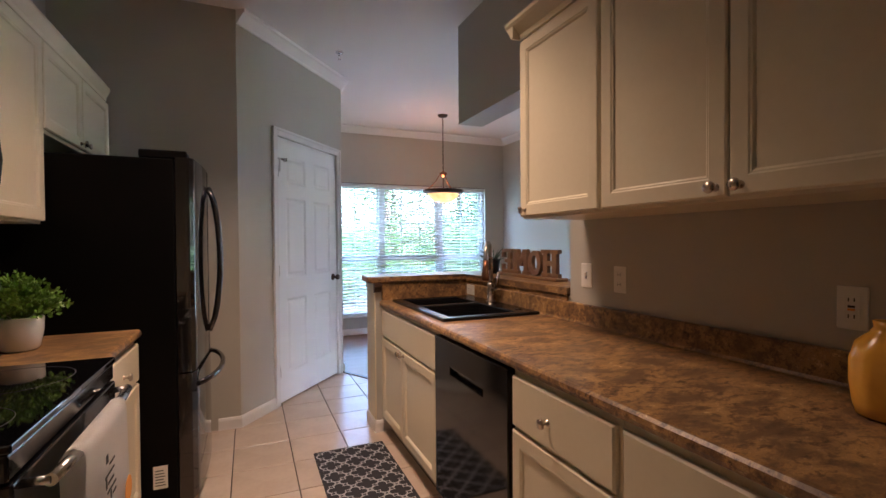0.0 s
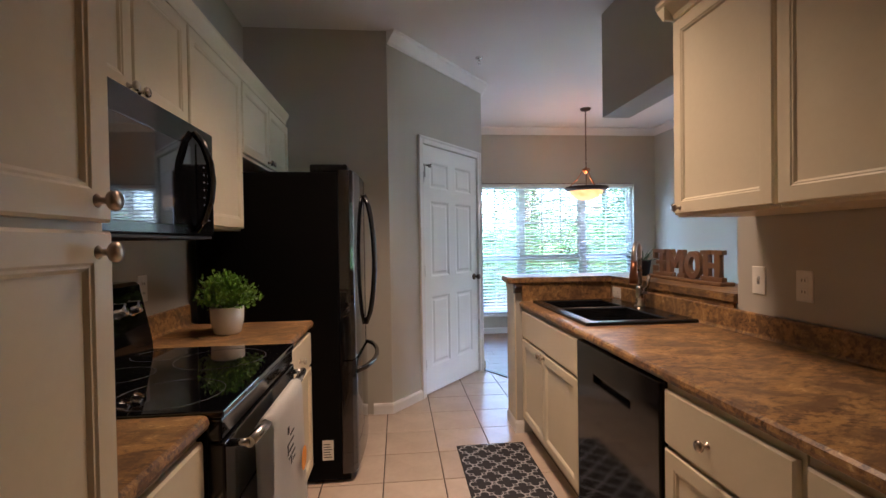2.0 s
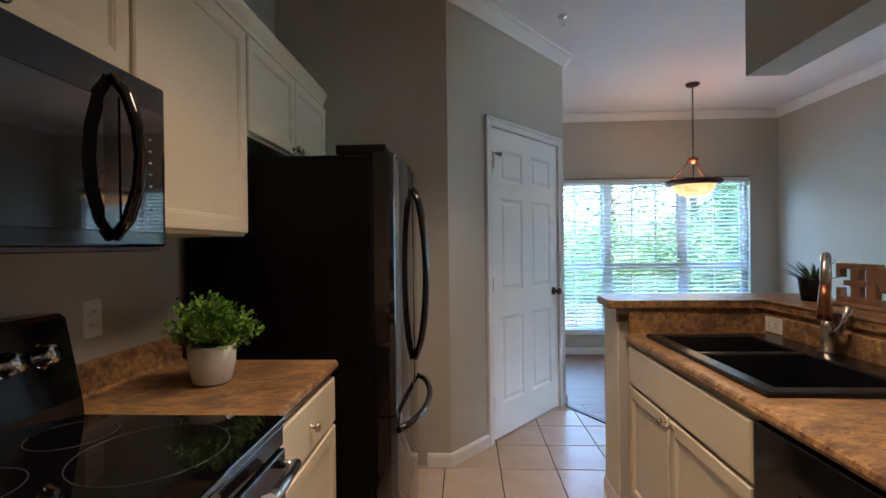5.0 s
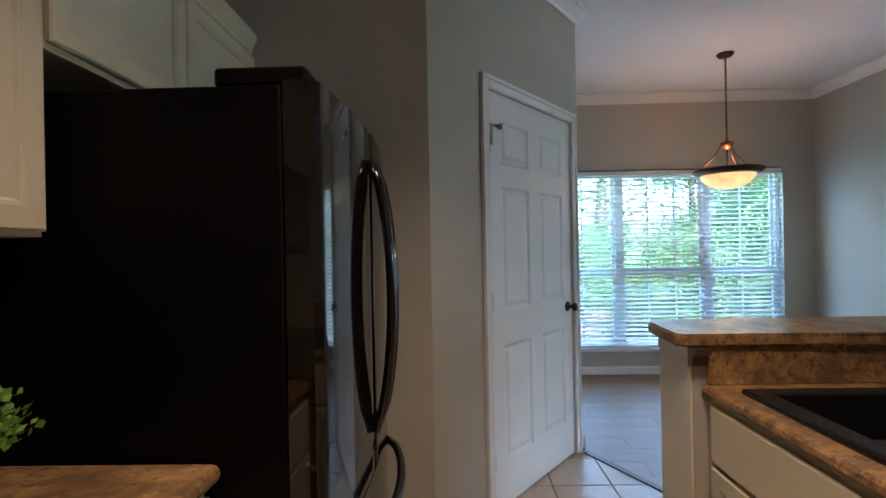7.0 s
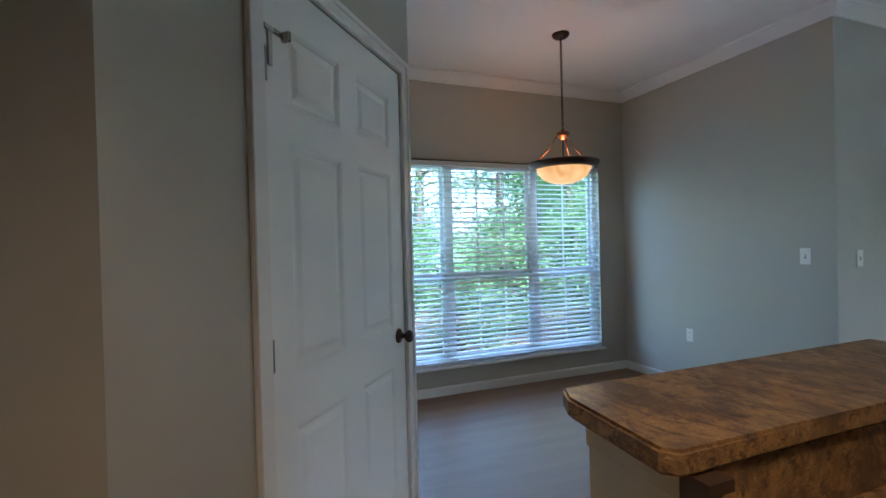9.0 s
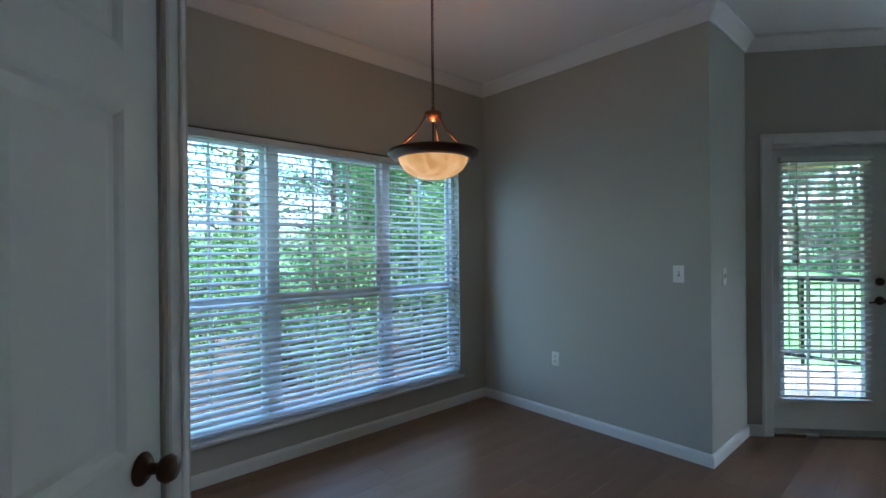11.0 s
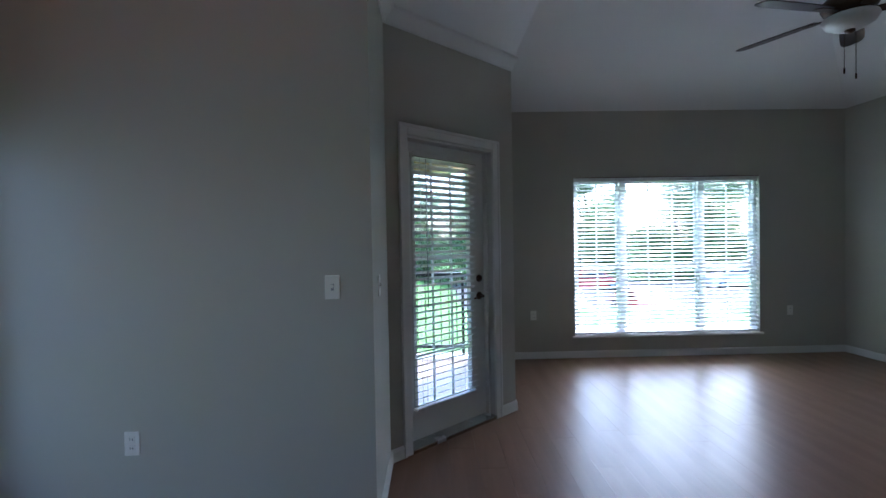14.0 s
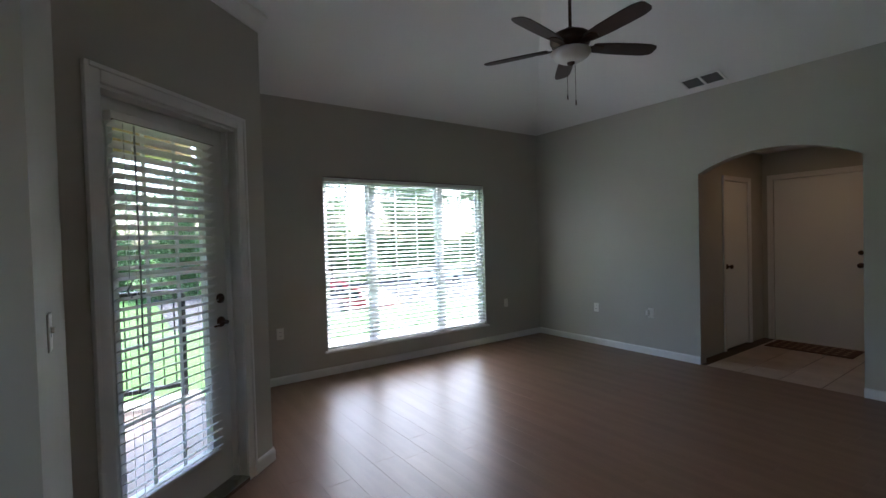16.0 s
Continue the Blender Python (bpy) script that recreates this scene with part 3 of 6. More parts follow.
front = panel_door("door_3", EM @ Matrix.Translation((0.004, 0.002, -0.045)), 0.932, 2.095, [], [], "plain white front door at the end of the entry, closed", DOORP)
door_knob(front, 0.865, 1.0, 0.035, BRONZE)
part("deadbolt", lathe([(0, 0), (0.028, 0), (0.026, 0.012), (0, 0.014)], 18, m=Matrix.Translation((0.865, 1.15, 0.035))), BRONZE, front, "round bronze deadbolt")


def slats(parent, width, zs, tilt, depth=0.05, thick=0.0028):
    """Blind slats, each an object on one shared mesh; local x along the window, y up, z into the room."""
    bm = bmesh.new()
    prof = [(-depth / 2, -0.003), (-depth / 6, 0.0008), (depth / 6, 0.0008), (depth / 2, -0.003)]
    for x in (0, width):
        for z, y in prof:
            bm.verts.new((x, y, z))
        for z, y in reversed(prof):
            bm.verts.new((x, y + thick, z))
    bm.verts.ensure_lookup_table()
    v = bm.verts
    for k in range(8):
        bm.faces.new((v[k], v[(k + 1) % 8], v[8 + (k + 1) % 8], v[8 + k]))
    bm.faces.new([v[k] for k in range(8)])
    bm.faces.new([v[8 + k] for k in range(7, -1, -1)])
    first = None
    rng = random.Random(len(zs))
    for z in zs:
        m = Matrix.Translation((0, z, 0)) @ Matrix.Rotation(radians(tilt + rng.uniform(-1.5, 1.5)), 4, "X") @ Matrix.Rotation(radians(rng.uniform(-0.06, 0.06)), 4, "Z")
        if first is None:
            first = part("slat", bm, SLATM, parent, "", m)
        else:
            share("slat", first, parent, m)


def window(name, m, w, h, cuts, rail, label):
    """A wide vinyl window of three double-hung units in an opening w x h; local z points into the room."""
    root = tagged(new(name), label, "window", "", "structure")
    root.matrix_basis = m
    bm = bmesh.new()
    f = 0.04
    for x0, x1, y0, y1 in ((0, f, 0, h), (w - f, w, 0, h), (f, w - f, 0, f), (f, w - f, h - f, h)):
        bx(bm, x0, x1, y0, y1, -0.13, -0.06, 0.003)
    part("window_frame", bm, VINYL, root)
    for c in cuts:
        part("mullion", box(c - 0.034, c + 0.034, f, h - f, -0.135, -0.055, 0.003), VINYL, root)
    edges = [f, *[x for c in cuts for x in (c - 0.034, c + 0.034)], w - f]
    for k in range(3):
        a, b = edges[2 * k], edges[2 * k + 1]
        for low, (y0, y1, z0) in enumerate(((rail, h - f, -0.115), (f, rail, -0.092))):
            sb, s = bmesh.new(), 0.032
            for q in ((a, a + s, y0, y1), (b - s, b, y0, y1), (a + s, b - s, y0, y0 + s), (a + s, b - s, y1 - s, y1)):
                bx(sb, *q, z0, z0 + 0.022, 0.002)
            sash = part("sash", sb, VINYL, root)
            gl = bmesh.new()
            gl.faces.new([gl.verts.new(c) for c in ((a + s, y0 + s, z0 + 0.010), (b - s, y0 + s, z0 + 0.010), (b - s, y1 - s, z0 + 0.010), (a + s, y1 - s, z0 + 0.010))])
            g = part("pane", gl, GLASS, sash, "clear window pane")
            g.visible_shadow = False
            n = 3 if k == 1 else 2
            gb = bmesh.new()
            for i in range(1, n):
                x = a + (b - a) * i / n
                bx(gb, x - 0.009, x + 0.009, y0 + s, y1 - s, z0 + 0.012, z0 + 0.019)
            part("muntin", gb, VINYL, sash)
            gb = bx(bmesh.new(), a + s, b - s, (y0 + y1) / 2 - 0.009, (y0 + y1) / 2 + 0.009, z0 + 0.0125, z0 + 0.0185)
            part("muntin", gb, VINYL, sash)
    sb = bx(bmesh.new(), -0.03, w + 0.03, -0.022, 0.0, -0.055, 0.035, 0.004)
    bx(sb, 0.0, w, 0.0, 0.004, -0.06, 0.0)
    part("window_sill", sb, TRIM, root, "white painted window sill")
    return root


def blind(m, w, h, n, tilt, label, cords, wand, pull, lift=0.0):
    root = thing("window_blind", label, "blind", m)
    part("headrail", bx(bmesh.new(), 0.006, w - 0.006, h - 0.052 + lift, h - 0.006 + lift, -0.050, 0.006, 0.003), SLATM, root)
    part("dark_top_strip", bx(bmesh.new(), 0.004, w - 0.004, h - 0.008, h - 0.003, 0.004, 0.012), BRONZE, root, "thin dark strip along the top of the headrail")
    z0 = 0.045
    slats(root, w - 0.02, [z0 + 0.012 + (h - 0.075 + lift - z0) * i / (n - 1) for i in range(n)], tilt)
    part("bottom_rail", bx(bmesh.new(), 0.004, w - 0.016, 0.012, 0.034, -0.045, 0.004, 0.004), SLATM, root)
    for c in cords:
        for z in (-0.048, 0.004):
            part("ladder_cord", tube([(c, 0.03, z), (c, h - 0.05, z)], 0.0013, 5), CORD, root)
    # the wand's grey puts its backlit darkness into the colour
    part("tilt_wand", tube([(wand, h - 0.06 + lift, 0.018), (wand + 0.002, h * 0.62, 0.021), (wand, h * 0.41, 0.022)], 0.0042, 8), WHITEMARK, root, "slim plastic tilt wand, darkened to look backlit")
    if pull:
        pc = tube([(pull, h - 0.06 + lift, 0.016), (pull + 0.004, h * 0.66, 0.018), (pull, h * 0.60, 0.018)], 0.0016, 6)
        for k in range(9):
            t0, t1 = 0.7 * k, 0.7 * (k + 1)
            tube([(pull + 0.010 * math.cos(t0), h * 0.595 - 0.009 * k, 0.020 + 0.006 * math.sin(t0)), (pull + 0.010 * math.cos(t1), h * 0.595 - 0.009 * (k + 1), 0.020 + 0.006 * math.sin(t1))], 0.004, 6, pc)
        part("lift_cord", pc, WHITEMARK, root, "knotted grey lift cord")
    return root


WM1 = axes((DW0, DY, WZ0), (1, 0, 0), UP)
WM2 = axes((LX, LW1, WZ0), (0, -1, 0), UP)
dw, dh, lw, lh = DW1 - DW0, DWZ - WZ0, LW1 - LW0, LWZ - WZ0
window("window_1", WM1, dw, dh, (2.346 - DW0, 3.268 - DW0), 0.80, "wide white vinyl dining window of three double-hung units")
window("window_2", WM2, lw, lh, (LW1 - 2.97, LW1 - 2.00), 0.815, "wide white vinyl living room window of three double-hung units")
for m_, w_, h_, lab in ((WM1, dw, dh, "white two-inch slat blind, lowered and open, in the dining window"), (WM2, lw, lh, "white two-inch slat blind, lowered and open, in the living room window")):
    blind(m_ @ Matrix.Translation((0.006, 0.006, -0.002)), w_ - 0.012, h_ - 0.008, 39, 18, lab, (0.12, w_ * 0.29, w_ * 0.5, w_ * 0.71, w_ - 0.14), 0.06, w_ - 0.05 if m_ is WM1 else 0.0)

# patio door with a full glass light and its own blind
bw = BS1 - BS0 - 0.008
pdm = BM_ @ Matrix.Translation((0.004, 0.03, -0.135))
patio_door = tagged(new("door_4"), "white patio door with a full-length blind over its glass, closed", "door", "", "structure")
patio_door.matrix_basis = pdm
gx0, gx1, gz0, gz1 = 0.115, bw - 0.165, 0.23, 2.0
db = bmesh.new()
for q in ((0, gx0, 0, BZ - 0.035), (gx1, bw, 0, BZ - 0.035), (gx0, gx1, 0, gz0), (gx0, gx1, gz1, BZ - 0.035)):
    bx(db, *q, 0, 0.044)
part("slab", db, DOORP, patio_door)
fb = bmesh.new()
for q in ((gx0 - 0.02, gx0 + 0.012, gz0 - 0.02, gz1 + 0.02), (gx1 - 0.012, gx1 + 0.02, gz0 - 0.02, gz1 + 0.02), (gx0 + 0.012, gx1 - 0.012, gz0 - 0.02, gz0 + 0.012), (gx0 + 0.012, gx1 - 0.012, gz1 - 0.012, gz1 + 0.02)):
    bx(fb, *q, 0.044, 0.054, 0.003)
part("glazing_bead", fb, DOORP, patio_door)
gl = bmesh.new()
gl.faces.new([gl.verts.new(c) for c in ((gx0, gz0, 0.02), (gx1, gz0, 0.02), (gx1, gz1, 0.02), (gx0, gz1, 0.02))])
part("pane", gl, GLASS, patio_door, "clear glass").visible_shadow = False
for i in (1, 2):
    x = gx0 + (gx1 - gx0) * i / 3
    part("muntin", box(x - 0.009, x + 0.009, gz0, gz1, 0.022, 0.03), VINYL, patio_door)
for i in range(1, 5):
    y = gz0 + (gz1 - gz0) * i / 5
    part("muntin", box(gx0, gx1, y - 0.009, y + 0.009, 0.0225, 0.0295), VINYL, patio_door)
part("deadbolt", lathe([(0, 0), (0.030, 0), (0.028, 0.012), (0.012, 0.014), (0.011, 0.026), (0, 0.027)], 18, m=Matrix.Translation((bw - 0.07, 1.10, 0.044))), BRONZE, patio_door, "round dark metal deadbolt")
hb = lathe([(0, 0), (0.032, 0), (0.030, 0.01), (0.012, 0.014), (0.012, 0.05), (0, 0.052)], 18, m=Matrix.Translation((bw - 0.07, 0.96, 0.044)))
tube([(bw - 0.07, 0.96, 0.088), (bw - 0.11, 0.958, 0.092), (bw - 0.17, 0.95, 0.088)], [0.010, 0.009, 0.007], 10, hb)
part("door_handle", hb, BRONZE, patio_door, "dark metal lever handle")
blind(pdm @ Matrix.Translation((gx0 - 0.03, gz0 - 0.03, 0.085)), gx1 - gx0 + 0.06, gz1 - gz0 + 0.025, 38, -25, "white slat blind, lowered and open, on the patio door", (0.1, gx1 - gx0 - 0.04), 0.105, 0.05, 0.044)
struct("door_jamb_head", box(0.004, bw + 0.004, BZ - 0.016, BZ - 0.002, -0.0895, -0.001), TRIM, "white door head jamb", BM_)
struct("threshold_patio", box(0.0, bw + 0.008, 0.001, 0.03, -0.15, 0.02, 0.004), STEEL, "worn metal door threshold", BM_)

# base under the floors
struct("subfloor", box(KX0 - 0.12, LX + 0.16, ENY - 0.12, DY + 0.16, -0.20, -0.012), GROUT, "dark floor bed below planks and tiles")

# ---- kitchen ----
LEFT, RIGHT = (0, 1, 0), (0, -1, 0)     # along the cabinet faces, so that local z points into the aisle


def leaf(parent, name, u0, u1, v0, v1, n, flat=False, material=None):
    bm = bmesh.new()
    t = 0.019
    if flat:
        rings = [(0.002, 0), (0, 0.003), (0, t - 0.006), (0.006, t)]
    else:
        rings = [(0.002, 0), (0, 0.003), (0, t - 0.005), (0.005, t), (0.048, t), (0.052, t - 0.003), (0.056, t - 0.003), (0.062, t - 0.009)]
    rings_panel(bm, u0, u1, v0, v1, [(i, n + z) for i, z in rings])
    bm.faces.new([bm.verts.new(c) for c in ((u0 + 0.002, v0 + 0.002, n), (u0 + 0.002, v1 - 0.002, n), (u1 - 0.002, v1 - 0.002, n), (u1 - 0.002, v0 + 0.002, n))])
    return part(name, bm, material or CREAM, parent)


def cabinet(name, label, m, w, h, d, leaves, toe=0.0, v0=0.0, group="", low=0.0):
    """Cabinet of width w, its face in the local xy plane; leaves are (kind, u0, u1, v0, v1, knob place or None)."""
    root = thing(name, label, "cabinet", m, group)
    bm = bmesh.new()
    bx(bm, 0.001, w - 0.001, v0 + toe, v0 + h - low, -d, 0, 0.0015)
    if low:
        bx(bm, 0.001, w - 0.001, v0 + h - low + 0.0005, v0 + h, -0.020, 0)
    if toe:
        bx(bm, 0.001, w - 0.001, v0, v0 + toe, -d, -0.065)
    part("body", bm, CREAM, root)
    for kind, u0, u1, a, b, k in leaves:
        o = leaf(root, kind, u0, u1, a, b, 0.001, kind == "drawer_front")
        if k:
            knob(o, k[0], k[1], 0.019)
    return root


def crown_strip(m, w, z, ends=(0.0, 0.0), k=1.0):
    bm = bmesh.new()
    prof = [(z, 0.0), (z, 0.010 * k), (z + 0.020, 0.014 * k), (z + 0.055, 0.048 * k), (z + 0.066, 0.056 * k), (z + 0.082, 0.056 * k), (z + 0.082, -0.02), (z, -0.02)]
    r = [[bm.verts.new((u + s * max(n, 0) * e, v, n)) for v, n in prof] for u, s, e in ((0, -1, ends[0]), (w, 1, ends[1]))]
    n = len(prof)
    for i in range(n):
        bm.faces.new((r[0][i], r[0][(i + 1) % n], r[1][(i + 1) % n], r[1][i]))
    bm.faces.new(r[0])
    bm.faces.new(r[1][::-1])
    return single("cabinet_crown", bm, CREAM, "cream crown moulding along the top of the wall cabinets", "moulding", m)


UT = 2.205
UX, RX = -0.258, 1.709
D1 = UX - KX0 - 0.003
# left wall cabinets
cabinet("wall_cabinet", "narrow cream wall cabinet beside the tall cabinet", axes((UX, 1.901, 0), LEFT, UP), 0.329, UT - 1.755, D1, [("door", 0.006, 0.32, 1.775, UT - 0.02, None)], v0=1.755)
cabinet("wall_cabinet", "cream two-door wall cabinet above the microwave", axes((UX, 2.231, 0), LEFT, UP), 0.764, UT - 1.755, D1, [("door", 0.006, 0.379, 1.775, UT - 0.02, (0.352, 1.80)), ("door", 0.385, 0.758, 1.775, UT - 0.02, (0.412, 1.80))], v0=1.755)
cabinet("wall_cabinet", "tall cream single-door wall cabinet over the counter", axes((UX, 2.996, 0), LEFT, UP), 0.622, UT - 1.388, D1, [("door", 0.008, 0.614, 1.40, UT - 0.02, None)], v0=1.388)
cabinet("wall_cabinet", "cream two-door wall cabinet above the refrigerator", axes((UX, 3.619, 0), LEFT, UP), 1.015, UT - 1.79, D1, [("door", 0.008, 0.502, 1.805, UT - 0.02, (0.47, 1.83)), ("door", 0.510, 1.007, 1.805, UT - 0.02, (0.54, 1.83))], v0=1.79)
crown_strip(axes((UX + 0.001, 1.902, 0), LEFT, UP), 2.732, UT - 0.002, k=0.5)
# tall cabinet by the camera
cabinet("tall_cabinet", "tall cream pantry cabinet with an upper and a lower door", axes((0.090, 1.07, 0), LEFT, UP), 0.83, 2.28, 0.090 - KX0 - 0.003, [("door", 0.008, 0.40, 0.12, 1.338, (0.375, 1.305)), ("door", 0.408, 0.822, 0.12, 1.338, (0.785, 1.305)), ("door", 0.008, 0.40, 1.352, 2.26, (0.375, 1.384)), ("door", 0.408, 0.822, 1.352, 2.26, (0.785, 1.384))], toe=0.1)
# right wall cabinets
g = "wall cabinets over the long counter"
D2 = KX1 - RX - 0.003
cabinet("wall_cabinet", "cream single-door wall cabinet at the end of the row", axes((RX, 2.879, 0), RIGHT, UP), 0.507, UT - 1.399, D2, [("door", 0.006, 0.501, 1.410, UT - 0.02, (0.045, 1.436))], v0=1.399, group=g)
for y in (2.371, 1.462, 0.553):
    cabinet("wall_cabinet", "cream two-door wall cabinet above the counter", axes((RX, y, 0), RIGHT, UP), 0.908, UT - 1.399, D2, [("door", 0.006, 0.459, 1.410, UT - 0.02, (0.430, 1.436)), ("door", 0.466, 0.900, 1.410, UT - 0.02, (0.496, 1.436))], v0=1.399, group=g)
crown_strip(axes((RX - 0.001, 2.879, 0), RIGHT, UP), 3.28, UT - 0.004, (1.0, 0.0))
cb_ = bmesh.new()
prof = [(0.0, UT - 0.004), (0.012, UT - 0.004), (0.056, UT + 0.055), (0.056, UT + 0.078), (0.0, UT + 0.078)]
r = [[cb_.verts.new((x, 2.880 + n, z)) for n, z in prof] for x in (RX - 0.05, KX1 - 0.002)]
for i in range(5):
    cb_.faces.new((r[0][i], r[0][(i + 1) % 5], r[1][(i + 1) % 5], r[1][i]))
cb_.faces.new(r[0])
cb_.faces.new(r[1])
single("cabinet_crown", cb_, CREAM, "cream crown moulding returning to the wall", "moulding")

# base cabinets
FX = 1.412
TOP = 0.862
g = "base cabinets under the long counter"
cabinet("sink_cabinet", "cream sink cabinet with two doors below a false drawer front", axes((FX, 4.160, 0), RIGHT, UP), 0.995, TOP, KX1 - FX - 0.004, [("drawer_front", 0.03, 0.985, 0.668, 0.845, None), ("door", 0.03, 0.462, 0.115, 0.655, (0.435, 0.632)), ("door", 0.470, 0.985, 0.115, 0.655, (0.498, 0.632))], toe=0.1, group=g, low=0.165)
cabinet("base_cabinet", "cream base cabinet with a drawer over a door", axes((FX, 2.480, 0), RIGHT, UP), 0.502, TOP, KX1 - FX - 0.004, [("drawer_front", 0.012, 0.490, 0.668, 0.840, (0.215, 0.748)), ("door", 0.012, 0.490, 0.115, 0.655, (0.46, 0.62))], toe=0.1, group=g)
for y, w in ((1.976, 0.60), (1.374, 0.60), (0.772, 0.60), (0.170, 0.60)):
    cabinet("base_cabinet", "cream base cabinet with a drawer over a door", axes((FX, y, 0), RIGHT, UP), w, TOP, KX1 - FX - 0.004, [("drawer_front", 0.012, w - 0.012, 0.668, 0.840, (w / 2, 0.75)), ("door", 0.012, w - 0.012, 0.115, 0.655, (w - 0.04, 0.62))], toe=0.1, group=g)
LFX = 0.072
cabinet("base_cabinet", "narrow cream base cabinet between tall cabinet and range", axes((LFX, 1.902, 0), LEFT, UP), 0.362, TOP, LFX - KX0 - 0.004, [("drawer_front", 0.008, 0.354, 0.668, 0.84, None), ("door", 0.008, 0.354, 0.115, 0.655, (0.295, 0.62))], toe=0.1)
cabinet("base_cabinet", "cream base cabinet with a drawer beside the refrigerator", axes((LFX, 3.032, 0), LEFT, UP), 0.596, TOP, LFX - KX0 - 0.004, [("drawer_front", 0.008, 0.588, 0.668, 0.84, (0.30, 0.755)), ("door", 0.008, 0.588, 0.115, 0.655, (0.04, 0.62))], toe=0.1)


def counter_run(label, m, length, depth, splash, hole=None):
    """Laminate top with a rolled front edge and a coved backsplash; local x along it, y back to front, z up."""
    root = thing("countertop", label, "countertop", m)
    edge = [(depth - 0.012, 0.862), (depth - 0.002, 0.868), (depth + 0.003, 0.880), (depth, 0.893), (depth - 0.008, 0.900), (depth - 0.020, 0.9015)]
    sides = [(0.0, 0.862), *edge, (0.0, 0.9000)]
    strips = [(0, length, sides)]
    if hole:
        a, b, y0, y1 = hole
        strips = [(0, a, sides), (b, length, sides), (a, b, [(y1, 0.862), *edge, (y1, 0.9012)]), (a, b, [(0.0, 0.862), (y0, 0.862), (y0, 0.9003), (0.0, 0.9000)])]
    bm = bmesh.new()
    for a, b, pr in strips:
        r = [[bm.verts.new((x, y, z)) for y, z in pr] for x in (a, b)]
        k = len(pr)
        for i in range(k):
            bm.faces.new((r[0][i], r[0][(i + 1) % k], r[1][(i + 1) % k], r[1][i]))
        bm.faces.new(r[0])
        bm.faces.new(r[1][::-1])
    part("top", bm, LAM, root)
    sp_ = [(0.0, 0.9004), (0.036, 0.9022), (0.026, 0.905), (0.020, 0.914), (0.019, 0.9 + splash - 0.006), (0.014, 0.9 + splash), (0.0, 0.9 + splash)]
    bm = bmesh.new()
    r = [[bm.verts.new((x, y, z)) for y, z in sp_] for x in (0, length)]
    for i in range(7):
        bm.faces.new((r[0][i], r[0][(i + 1) % 7], r[1][(i + 1) % 7], r[1][i]))
    bm.faces.new(r[0])
    bm.faces.new(r[1][::-1])
    part("backsplash", bm, LAM, root)
    return root


CR = axes((KX1 - 0.002, -0.45, 0), (0, 1, 0), (-1, 0, 0))
SY0, SY1, SX0, SX1 = 3.20, 4.05, 1.455, 2.010
counter_run("brown marbled laminate countertop with a rolled edge and backsplash", CR, 4.16 + 0.45, KX1 - 0.002 - 1.388, 0.098, hole=(SY0 + 0.03 + 0.45, SY1 - 0.03 + 0.45, KX1 - SX1 + 0.03, KX1 - SX0 - 0.03))
CLM = axes((KX0 + 0.002, 3.634, 0), (0, -1, 0), (1, 0, 0))
counter_run("short brown laminate countertop beside the refrigerator", CLM, 0.601, 0.10 - KX0 - 0.002, 0.105)
CLN = axes((KX0 + 0.002, 2.264, 0), (0, -1, 0), (1, 0, 0))
counter_run("narrow strip of brown laminate countertop beside the range", CLN, 0.362, 0.10 - KX0 - 0.002, 0.105)

# breakfast bar: raised ledge, its face panels and bracket
poly = [(2.03, 2.979), (2.40, 2.979), (2.40, 4.45), (1.345, 4.45), (1.318, 4.395), (1.302, 4.16), (1.325, 4.138), (2.03, 4.138)]
bb = prism(poly, 1.024, 1.064)
bmesh.ops.bevel(bb, geom=[e for e in bb.edges if abs(e.verts[0].co.z - e.verts[1].co.z) < 1e-4], offset=0.006, segments=2, affect="EDGES")
bar = thing("breakfast_bar", "raised brown laminate breakfast bar wrapping the low wall", "breakfast bar")
part("ledge", bb, LAM, bar)
part("face_panel", bx(bmesh.new(), 2.040, 2.0485, 2.99, 4.150, 0.9985, 1.022), LAM, bar)
part("face_panel", bx(bmesh.new(), 1.402, 2.0395, 4.150, 4.1635, 0.903, 1.022), LAM, bar)
br = prism([(0, 0), (0.05, 0.0), (0.05, -0.018), (0.032, -0.028), (0.026, -0.055), (0.0, -0.065)], 0, 0.05)
part("bracket", br, STRIP, bar, "small dark wooden bracket", axes((1.395, 4.1635, 1.022), (0, -1, 0), UP))
pl = bx(bmesh.new(), 1.352, 1.3615, 4.166, 4.379, 0.084, 0.97, 0.002)
endp = part("end_panel", pl, CREAM, bar, "cream end panel")
part("cap_moulding", bx(bmesh.new(), 1.346, 1.3615, 4.160, 4.383, 0.970, 1.021, 0.005), CREAM, endp)

# sink and faucet
sink = thing("kitchen_sink", "black composite double-bowl drop-in sink", "sink", Matrix.Translation((SX0, SY0, 0.9025)))
sw, sl = SX1 - SX0, SY1 - SY0
sb = bmesh.new()
xs = [0, 0.045, sw - 0.115, sw]
ys = [0, 0.04, sl * 0.56 - 0.012, sl * 0.56 + 0.012, sl - 0.04, sl]
for i in range(3):
    for j in range(5):
        if i == 1 and j in (1, 3):
            rings_panel(sb, xs[1], xs[2], ys[j], ys[j + 1], [(0, 0.016), (0.006, 0.010), (0.012, -0.06), (0.022, -0.175), (0.05, -0.19)])
        else:
            z = 0.016
            sb.faces.new([sb.verts.new(c) for c in ((xs[i], ys[j], z), (xs[i + 1], ys[j], z), (xs[i + 1], ys[j + 1], z), (xs[i], ys[j + 1], z))])
rings_panel(sb, 0, sw, 0, sl, [(0, 0.016), (-0.006, 0.012), (-0.007, 0.0)])
sb.faces.ensure_lookup_table()
